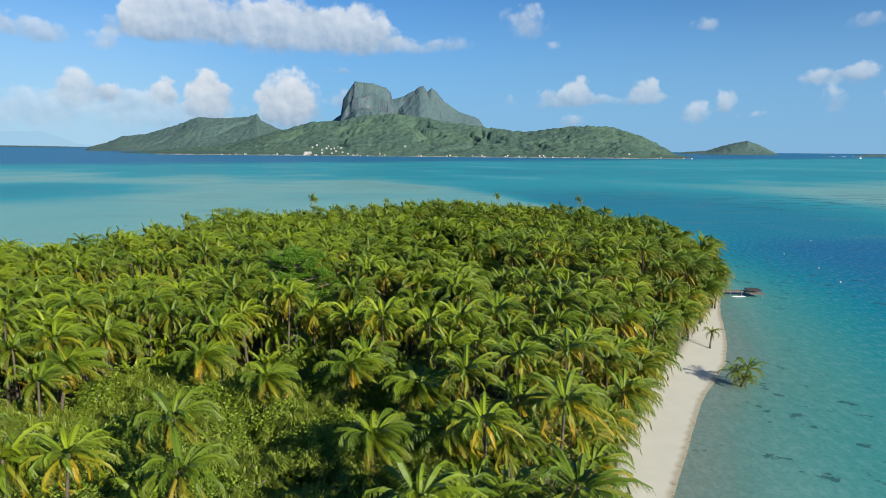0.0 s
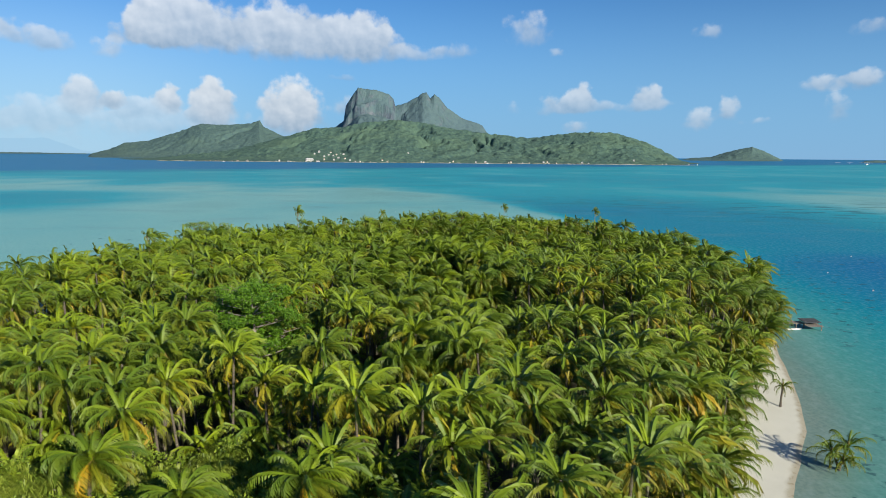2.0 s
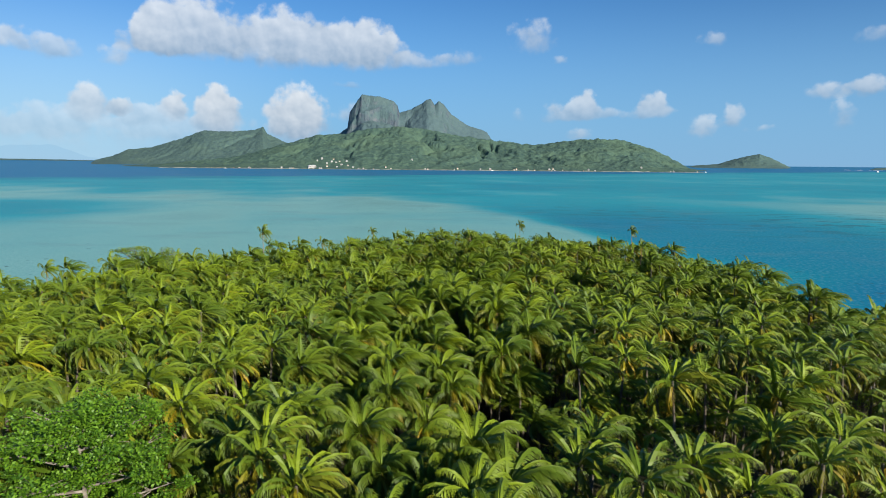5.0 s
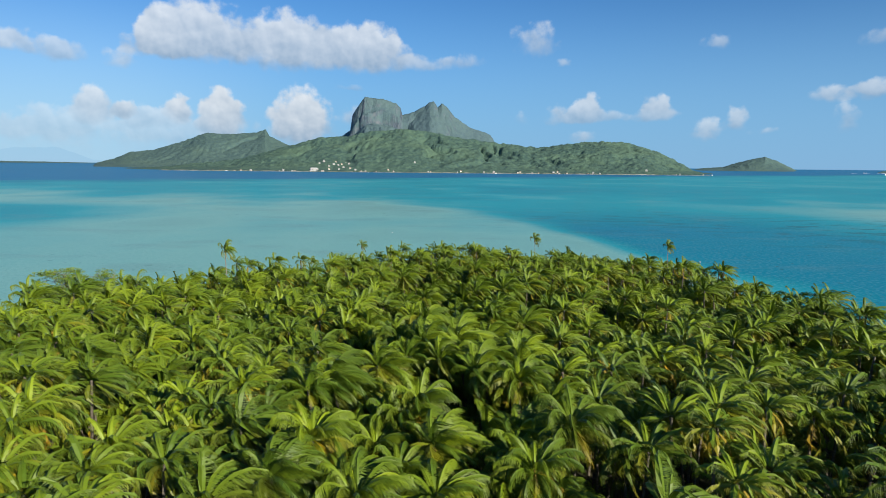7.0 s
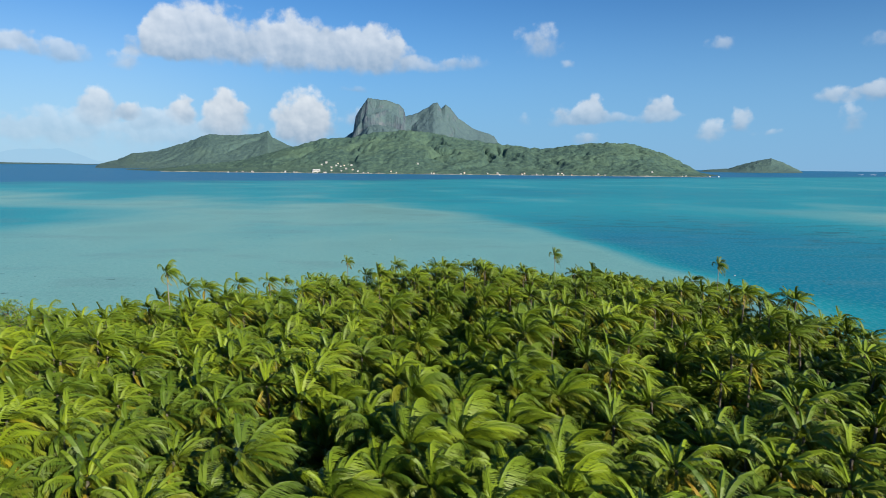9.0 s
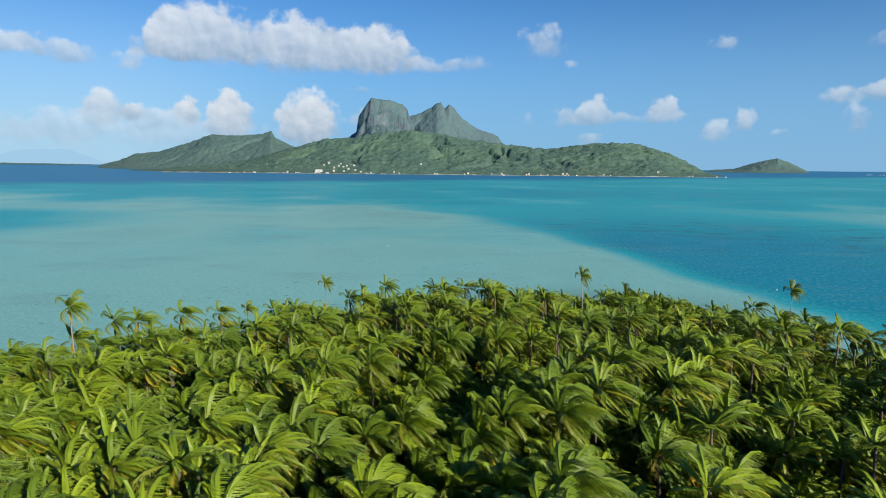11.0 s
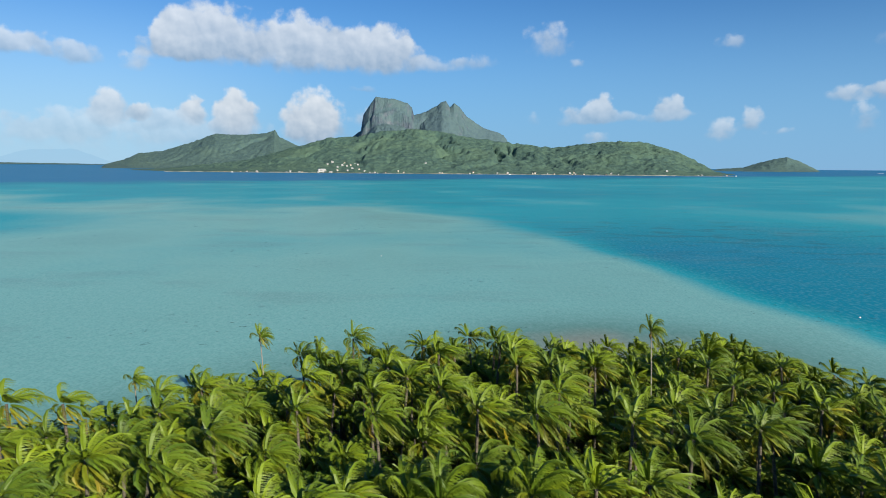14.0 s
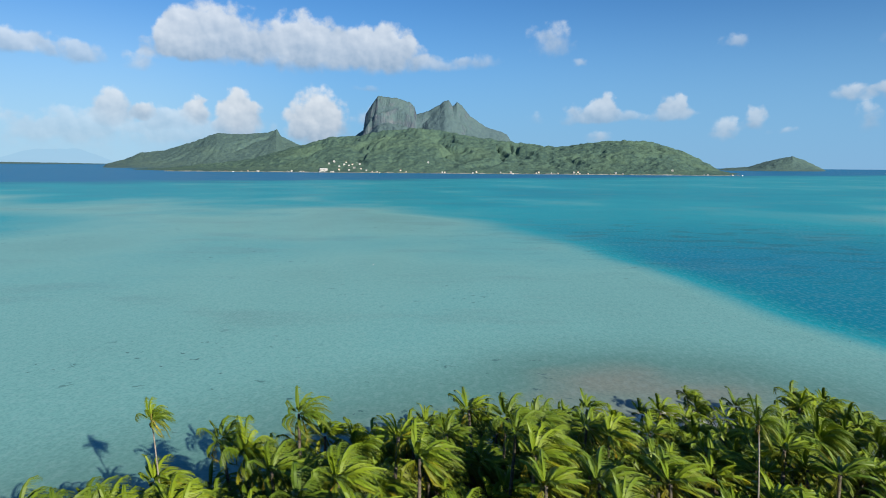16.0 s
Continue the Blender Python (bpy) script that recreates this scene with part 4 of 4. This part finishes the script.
def build_pandanus(seed):
    gen = np.random.default_rng(seed)
    plant = new("pandanus")
    tagged(plant, "screw pine with tufts of long narrow leaves", "screw pine", "screw pines of the clearing")
    stems, h = [], gen.uniform(1.6, 2.6)
    stems.append(tube(np.array([[0, 0, -0.2], [0.1, 0, h * 0.5], [0, 0.1, h]]), [0.12, 0.09, 0.08], 6))
    for i in range(5):
        a = i * 1.26 + gen.normal(0, 0.2)
        tip = np.array([math.cos(a) * 0.9, math.sin(a) * 0.9, h + gen.uniform(0.3, 1.1)])
        stems.append(tube(np.array([[0, 0.1, h - 0.1], tip * [0.6, 0.6, 0.9], tip]), [0.07, 0.06, 0.05], 5))
        part("leaf_tuft", make_mesh("leaf_tuft", *blade_tuft(gen, tip, 150, 1.3), M_PANDAN), plant)
    part("stem", make_mesh("stem", *merge(stems), M_BARK, True), plant)
    return plant


def spread(count, seed, x0, x1, y0, y1, gap):
    gen = np.random.default_rng(seed)
    got = []
    while len(got) < count:
        x, y = gen.uniform(x0, x1), gen.uniform(y0, y1)
        if clearing(np.array(x), np.array(y))[0] > 0.3 and all(math.hypot(x - a, y - b) > gap for a, b in got):
            got.append((x, y))
    return got


gen = np.random.default_rng(50)
shrubs = [build_shrub(60 + i) for i in range(4)]
for i, (x, y) in enumerate(spread(150, 5, -54, 4, 38, 84, 1.7)):
    m = pose(x, y, 0.72, 0, 0, gen.uniform(0, 360)) @ Matrix.Diagonal((*([gen.uniform(1.1, 2.2)] * 3), 1))
    if i < 4:
        shrubs[i].matrix_basis = m
    else:
        copy_thing(shrubs[i % 4], Matrix()).matrix_basis = m
screws = [build_pandanus(80 + i) for i in range(3)]
for i, (x, y) in enumerate(spread(140, 6, -54, 2, 40, 82, 1.6)):
    m = pose(x, y, 0.72, 0, 0, gen.uniform(0, 360)) @ Matrix.Diagonal((*([gen.uniform(1.1, 1.9)] * 3), 1))
    if i < 3:
        screws[i].matrix_basis = m
    else:
        copy_thing(screws[i % 3], Matrix()).matrix_basis = m



def build_dead_shrub(seed):
    """Bare grey branches of a dead bush."""
    gen = np.random.default_rng(seed)
    bush = new("dead_shrub")
    tagged(bush, "leafless dead shrub of tangled grey branches", "dead shrub", "dead shrubs of the clearing")
    for _ in range(7):
        a, r, h = gen.uniform(0, 6.28), gen.uniform(0.8, 1.9), gen.uniform(1.5, 3.4)
        tip = np.array([r * math.cos(a), r * math.sin(a), h])
        knee = tip * [0.35, 0.35, 0.6] + gen.normal(0, 0.15, 3)
        pieces = [tube(np.array([[0, 0, -0.2], knee, tip]), [0.07, 0.05, 0.02], 5)]
        for q in (0.3, 0.6, 0.9):
            b = knee + (tip - knee) * q
            pieces.append(tube(np.array([b, b + gen.normal(0, 0.3, 3), b + gen.normal(0, 0.6, 3) + [0, 0, 0.3]]), [0.03, 0.02, 0.01], 4))
        part("branch", make_mesh("branch", *merge(pieces), M_DEADWOOD, True), bush)
    return bush


for i, (x, y, size) in enumerate(((-30.5, 70.0, 1.5), (-31.5, 62.0, 1.3), (-26.0, 75.5, 1.4), (-36.0, 66.0, 1.2), (-6.5, 57.0, 1.1))):
    build_dead_shrub(200 + i).matrix_basis = pose(x, y, 1.2, 0, 0, 70 * i) @ Matrix.Diagonal((size, size, size, 1))

# low growth under the palms and along the edge of the grove
clumps = []
spots = scatter(3.2, -110, 75, 26, 285, 12)
inn = shore_distance(spots[:, 0], spots[:, 1]) - beach_width(spots[:, 0], spots[:, 1])
open_ground = clearing(spots[:, 0], spots[:, 1])
for (x, y), i, scrubby in zip(spots, inn, open_ground[0]):
    if i < 0.3 or (x < -0.75 * y - 30):
        continue
    if i < 6 or (i < 11 and x < 12 and y > 150) or scrubby > 0.15 or gen.random() < 0.2:
        r = gen.uniform(0.8, 1.6) * (1.5 if scrubby > 0.15 else 1.3 if i < 6 and x < 10 else 1.0)
        if i < 11 and x < 12 and y > 150:
            r = gen.uniform(1.3, 2.3)
        clumps.append(leaf_clump(gen, (x, y, 0.9 + r * 0.7), r, 130, 0.30, 1.0))
tagged(new("undergrowth", make_mesh("undergrowth", *merge(clumps), M_SHRUB)), "tangled green undergrowth beneath the palms", "undergrowth", kind="stuff")


def build_tree(label, x, y, height, radius, tiers, leaf, count, mat, seed):
    """A broadleaf tree: trunk, limbs that fork into boughs, and leaves in uneven layers."""
    gen = np.random.default_rng(seed)
    tree = new("broadleaf_tree")
    tagged(tree, label, "tree")
    tree.location = (x, y, 0.6)
    t = np.linspace(0, 1, 7)
    stem = np.stack([0.5 * np.sin(3 * t), 0.3 * t, t * height * 0.86], 1)
    part("trunk", make_mesh("trunk", *tube(stem, np.linspace(0.34, 0.07, 7), 9), M_BARK, True), tree)
    leaves = []
    for i in range(tiers):
        k = (i + 0.5) / tiers
        a = i * 2.4 + gen.normal(0, 0.25)
        z = height * np.interp(k, [0, 1], [0.42, 0.84])
        r = radius * np.interp(k, [0, 0.35, 0.7, 1], [0.85, 1.0, 0.75, 0.35]) * gen.uniform(0.85, 1.1)
        foot = np.array([np.interp(z, stem[:, 2], stem[:, 0]), np.interp(z, stem[:, 2], stem[:, 1]), z])
        tip = foot + [r * math.cos(a), r * math.sin(a), gen.uniform(0.8, 2.0)]
        bough = [tube(np.array([foot, foot * 0.5 + tip * 0.5 + [0, 0, -0.1], tip]), [0.11, 0.07, 0.02], 6)]
        for j in range(6):
            q = gen.uniform(0.35, 1.0)
            b = foot + (tip - foot) * q
            e = b + [gen.normal(0, 1.2), gen.normal(0, 1.2), gen.uniform(0.1, 0.7)]
            bough.append(tube(np.array([b, (b + e) / 2 + [0, 0, 0.1], e]), [0.04, 0.03, 0.01], 4))
            leaves.append(leaf_clump(gen, e, gen.uniform(0.6, 1.15), count, leaf, 0.42))
        part("limb", make_mesh("limb", *merge(bough), M_BARK, True), tree)
    part("crown", make_mesh("crown", *merge(leaves), mat), tree)
    return tree


build_tree("spreading broadleaf tree with bright green leaves in layers", -24.2, 101.2, 19.5, 6.6, 26, 0.23, 280, M_TREE, 90)
build_tree("fine-leaved grey-green tree on the edge of the grove", -67.0, 195.0, 17.0, 4.8, 16, 0.22, 120, M_SHRUB, 91)
build_tree("fine-leaved grey-green tree on the edge of the grove", -61.5, 198.0, 15.5, 4.2, 13, 0.22, 120, M_SHRUB, 92)

# ---- beach: short palms, jetty, kayak ----


def beach_palm(x, y, stems, seed, label):
    gen = np.random.default_rng(seed)
    palm = new("palm_tree")
    tagged(palm, label, "palm tree")
    palm.location = (x, y, -0.15 if x < 46.5 and y < 95 else 0.2)
    for a, lean, height, size in stems:
        t = np.linspace(0, 1, 14)
        path = np.stack([math.cos(a) * lean * t ** 1.4, math.sin(a) * lean * t ** 1.4, height * t], 1)
        part("trunk", make_mesh("trunk", *tube(path, 0.10 + 0.06 * (1 - t) + 0.06 * np.exp(-8 * t) + 0.006 * (np.arange(14) % 2), 8), M_TRUNK, True), palm)
        crown = part("crown", HEART, palm)
        crown.location = path[-1]
        for piece in crown_fronds(seed + int(10 * height), 17, 24, size=size, blow=0.05):
            part("frond", frond_mesh("frond", [piece]), crown)
    return palm


beach_palm(45.2, 91.0, [(0.2, 0.9, 3.0, 3.1), (2.8, 0.9, 2.3, 2.8), (4.6, 0.7, 1.7, 2.4)], 400, "short clustered palm growing at the water's edge")
beach_palm(47.7, 108.6, [(0.9, 0.6, 3.0, 2.0)], 420, "young slender palm standing alone on the beach")


def build_jetty():
    jetty = new("jetty")
    tagged(jetty, "weathered wooden jetty with a dark thatched landing", "jetty")
    plank = box_mesh("plank", (0, -0.85, 0.0), (0.26, 0.85, 0.05), M_WOOD, 0.008)
    for i in range(42):
        p = part("plank", plank, jetty)
        p.location = (64.0 + i * 0.26, 152.2 + 0.01 * math.sin(i * 2.1), 1.0 + 0.006 * math.sin(i * 1.3))
    wide = box_mesh("plank", (0, -1.75, 0.0), (0.30, 1.75, 0.05), M_WOOD, 0.008)
    for i in range(12):
        p = part("plank", wide, jetty)
        p.location = (74.5 + i * 0.27, 150.9, 0.82 + 0.006 * math.sin(i * 1.7))
    for y in (151.5, 152.9):
        part("beam", box_mesh("beam", (63.8, y - 0.06, 0.82), (74.9, y + 0.06, 0.994), M_WOOD, 0.01), jetty)
    bm = bmesh.new()
    bmesh.ops.create_cone(bm, segments=8, radius1=0.12, radius2=0.10, depth=2.2, cap_ends=True)
    post = bm_mesh("post", bm, M_WOOD)
    for x in (64.8, 67.6, 70.4, 73.2, 74.8, 77.3):
        for y in ((151.4, 153.0) if x < 75 else (149.4, 152.4)):
            p = part("post", post, jetty)
            p.location = (x, y, 0.1)
    bm = bmesh.new()
    bmesh.ops.create_cone(bm, segments=8, radius1=0.07, radius2=0.06, depth=0.8, cap_ends=True)
    pole = bm_mesh("roof_post", bm, M_WOOD)
    for x in (74.8, 77.3):
        for y in (150.9, 152.5):
            p = part("roof_post", pole, jetty)
            p.location = (x, y, 1.2)
    bm = bmesh.new()
    box(bm, (74.3, 150.4, 1.35), (77.8, 153.0, 1.48), 0.03)
    for v in bm.verts:
        v.co.z += 0.22 * (v.co.y - 150.4) / 2.6
    part("roof", bm_mesh("roof", bm, M_THATCH), jetty, "dark thatched roof panel")
    return jetty


def build_kayak(x, y, turn):
    kayak = new("kayak")
    tagged(kayak, "white kayak floating beside the jetty", "kayak")
    kayak.matrix_basis = pose(x, y, 0.05, 0, 0, turn)
    t = np.linspace(-1, 1, 15)
    w_ = 0.36 * (1 - np.abs(t) ** 2.6)
    v, f = tube(np.stack([t * 1.9, 0 * t, 0.10 + 0.12 * t ** 4], 1), np.maximum(w_, 0.01), 10)
    v[:, 2] = 0.12 + (v[:, 2] - 0.12) * 0.55
    part("hull", make_mesh("hull", v, f, M_WHITE, True), kayak)
    part("seat", box_mesh("seat", (-0.35, -0.2, 0.30), (0.35, 0.2, 0.36), M_DARK, 0.03), kayak)
    return kayak


build_jetty()


def build_driftwood(x, y, turn, seed):
    """A bleached fallen tree with bare limbs, lying on the sand."""
    gen = np.random.default_rng(seed)
    log = new("driftwood")
    tagged(log, "bleached fallen tree with bare limbs on the sand", "driftwood")
    log.matrix_basis = pose(x, y, 0.55, 0, 0, turn)
    t = np.linspace(0, 1, 9)
    path = np.stack([6.5 * t, 0.5 * np.sin(3 * t), 0.22 + 0.10 * np.sin(5 * t)], 1)
    part("trunk", make_mesh("trunk", *tube(path, 0.20 - 0.12 * t, 8), M_DEADWOOD, True), log)
    for q in (0.35, 0.5, 0.62, 0.75, 0.88, 0.97):
        b = np.array([np.interp(q, t, path[:, i]) for i in range(3)])
        tip = b + [gen.uniform(0.4, 1.6), gen.choice([-1, 1]) * gen.uniform(0.6, 1.7), gen.uniform(0.1, 0.9)]
        part("limb", make_mesh("limb", *tube(np.array([b, (b + tip) / 2 + gen.normal(0, 0.12, 3), tip]), [0.07, 0.045, 0.015], 5), M_DEADWOOD, True), log)


build_driftwood(25.0, 280.4, -4, 300)
build_kayak(71.8, 149.9, 4)

# ---- mooring buoys in the channel ----


def build_buoy(x, y):
    buoy = new("buoy")
    tagged(buoy, "small white mooring buoy afloat in the lagoon", "buoy", "mooring buoys")
    buoy.location = (x, y, 0.0)
    bm = bmesh.new()
    bmesh.ops.create_uvsphere(bm, u_segments=12, v_segments=8, radius=0.22, matrix=Matrix.Translation((0, 0, 0.08)) @ Matrix.Diagonal((1, 1, 0.85, 1)))
    part("float", bm_mesh("float", bm, M_WHITE), buoy)
    bm = bmesh.new()
    bmesh.ops.create_cone(bm, segments=8, radius1=0.05, radius2=0.04, depth=0.2, cap_ends=True, matrix=Matrix.Translation((0, 0, 0.33)))
    part("eye", bm_mesh("eye", bm, M_DARK), buoy)


for x, y in ((145.4, 247.8), (117.7, 215.3), (114.3, 189.2), (108, 168.5), (-30.5, 407), (91.3, 319.4)):
    build_buoy(x, y)

# ---- houses and boats along the far shore ----


def hill_z(u, d):
    us, ds, z = LAND[0]
    i, j = int(np.clip(np.searchsorted(ds, d), 0, len(ds) - 1)), int(np.clip(np.searchsorted(us, u), 0, len(us) - 1))
    return float(z[i, j])


def build_house(wide, deep, tall, wall_mat, roof_mat, label):
    house = new("house")
    tagged(house, label, "house", "houses of the village")
    part("wall", box_mesh("wall", (-wide / 2, -deep / 2, -6), (wide / 2, deep / 2, tall), wall_mat), house)
    bm = bmesh.new()
    e, h = 0.7, tall + deep * 0.30
    pts = [bm.verts.new(p) for p in ((-wide / 2 - e, -deep / 2 - e, tall), (wide / 2 + e, -deep / 2 - e, tall), (wide / 2 + e, deep / 2 + e, tall), (-wide / 2 - e, deep / 2 + e, tall),
                                     (-wide / 2 + deep * 0.2, 0, h), (wide / 2 - deep * 0.2, 0, h))]
    for f in ((0, 1, 5, 4), (1, 2, 5), (2, 3, 4, 5), (3, 0, 4), (3, 2, 1, 0)):
        bm.faces.new([pts[i] for i in f])
    part("roof", bm_mesh("roof", bm, roof_mat), house)
    n = max(2, int(wide / 4.5))
    for i in range(n):
        x = -wide / 2 + (i + 0.5) * wide / n
        door = i == n // 2
        part("door" if door else "window", box_mesh("opening", (x - 0.8, -deep / 2 - 0.12, 0.3 if door else 1.2), (x + 0.8, -deep / 2 + 0.1, tall - 0.5), M_DARK), house)
    return house


gen = np.random.default_rng(70)
HOUSE_KINDS = [build_house(9, 6, 3.0, M_HOUSE, M_ROOFGREY, "white-walled house with a pale metal roof"), build_house(8, 6, 2.8, M_CREAM, M_ROOFRED, "cream-walled house with a rusty red roof"),
               build_house(30, 12, 6.0, M_HOUSE, M_ROOFGREY, "large white hall with a pale roof near the shore"), build_house(11, 7, 3.4, M_HOUSE, M_ROOFGREY, "white-walled house with a pale metal roof")]
HOMES = [(-.213, 2590, 2), (-.19, 2640, 0), (-.183, 2680, 3), (-.176, 2660, 0), (-.171, 2700, 1), (-.168, 2620, 3), (-.205, 2700, 0), (-.198, 2740, 3), (-.18, 2730, 1), (-.16, 2690, 3),
         (-.165, 2740, 0), (-.19, 2600, 1), (-.175, 2595, 0), (-.158, 2610, 1), (-.15, 2590, 0), (-.31, 2585, 3), (-.325, 2590, 1), (-.26, 2585, 0), (-.06, 2680, 0), (-.10, 2590, 1), (.01, 2585, 1),
         (.045, 2580, 0), (.06, 2585, 3), (.10, 2585, 1), (.118, 2580, 0), (.15, 2590, 3), (.156, 2600, 1), (.21, 2585, 0), (.29, 2640, 3), (.375, 2600, 1), (.34, 2585, 0)]
HOMES += [(float(u), float(2566 + 10 * gen.random()), int(gen.integers(2))) for u in np.sort(gen.uniform(-.37, .36, 34))]
first = set()
for u, d, k in HOMES:
    size = 1.0 if k == 2 else 0.72 if d > 2580 else 0.55
    m = pose(u * d, d, max(hill_z(u, d), 0.0) + 1.0, 0, 0, gen.normal(0, 14)) @ Matrix.Diagonal((size, size, size, 1))
    if k in first:
        copy_thing(HOUSE_KINDS[k], Matrix()).matrix_basis = m
    else:
        HOUSE_KINDS[k].matrix_basis = m
        first.add(k)


def build_boat(x, y, size, turn):
    boat = new("motor_boat")
    tagged(boat, "white motor boat at anchor off the far shore", "boat", "boats at anchor")
    boat.matrix_basis = pose(x, y, 0.0, 0, 0, turn) @ Matrix.Diagonal((size, size, size, 1))
    t = np.linspace(-1, 1, 11)
    v, f = tube(np.stack([t * 5, 0 * t, 0.7 + 0.3 * np.clip(t, 0, 1) ** 2], 1), 1.5 * (1 - np.clip(t, 0, 1) ** 2.5 * 0.97), 8)
    part("hull", make_mesh("hull", v, f, M_WHITE, True), boat)
    part("cabin", box_mesh("cabin", (-3, -1.0, 1.6), (1.2, 1.0, 3.4), M_WHITE, 0.15), boat)
    part("windscreen", box_mesh("windscreen", (0.9, -0.85, 2.3), (1.27, 0.85, 3.1), M_DARK, 0.05), boat)


for x, y, size, turn in ((-880, 2540, .8, 10), (-330, 2535, .7, 80), (160, 2530, .8, 20), (1010, 2600, .9, 30), (2150, 3300, 1.6, 15)):
    build_boat(x, y, size, turn)


def build_yacht(x, y, z):
    yacht = new("sailing_yacht")
    tagged(yacht, "large white sailing yacht far out on the lagoon", "sailing boat")
    yacht.matrix_basis = pose(x, y, z, 0, 0, 25)
    t = np.linspace(-1, 1, 13)
    v, f = tube(np.stack([t * 9, 0 * t, 1.0 + 0.5 * np.clip(t, 0, 1) ** 2], 1), 2.2 * (1 - np.abs(t) ** 3 * 0.97), 8)
    part("hull", make_mesh("hull", v, f, M_WHITE, True), yacht)
    part("mast", make_mesh("mast", *tube(np.array([[0, 0, 1.0], [0, 0, 14], [0, 0, 27]]), [0.22, 0.18, 0.1], 6), M_WHITE, True), yacht)
    for name, a, b, c in (("mainsail", (-0.4, 0, 4), (-7.5, 0.8, 4.2), (-0.3, 0, 26)), ("jib", (0.5, 0, 24), (8.4, 0, 3), (1.0, 0.7, 3.6))):
        a, b, c = (np.array(p, float) for p in (a, b, c))
        g = [(i / 6, j / 6) for i in range(7) for j in range(7)]
        pts = [(a * (1 - p) + b * p) * (1 - q) + c * q + np.array([0, 0.9 * math.sin(math.pi * p) * (1 - q), 0]) for p, q in g]
        back = [p + np.array([0, 0.05, 0]) for p in pts]
        quads = grid_faces(7, 7)
        part(name, make_mesh(name, np.array(pts + back), np.concatenate([quads, quads[:, ::-1] + 49]), M_WHITE, True), yacht)


build_yacht(-3480, 4650, 10.3)

# breakers on the outer reef
us = np.linspace(.60, .80, 160)
line = 4120 + 40 * fbm(us * 40, us * 0, 3, 61)
foam = np.clip(0.3 + 4.0 * fbm(us * 120, us * 0 + 2, 3, 62), 0.0, 4.0)
surf = np.concatenate([np.stack([us * line, line, 0 * us + 1.5], 1), np.stack([us * (line + 6), line + 6, 1.6 + foam], 1), np.stack([us * (line + 20), line + 20, 0 * us + 1.6], 1)])
tagged(new("breakers", make_mesh("breakers", surf, grid_faces(3, len(us)), M_WHITE, True)), "white line of surf breaking on the outer reef", "surf", kind="structure")
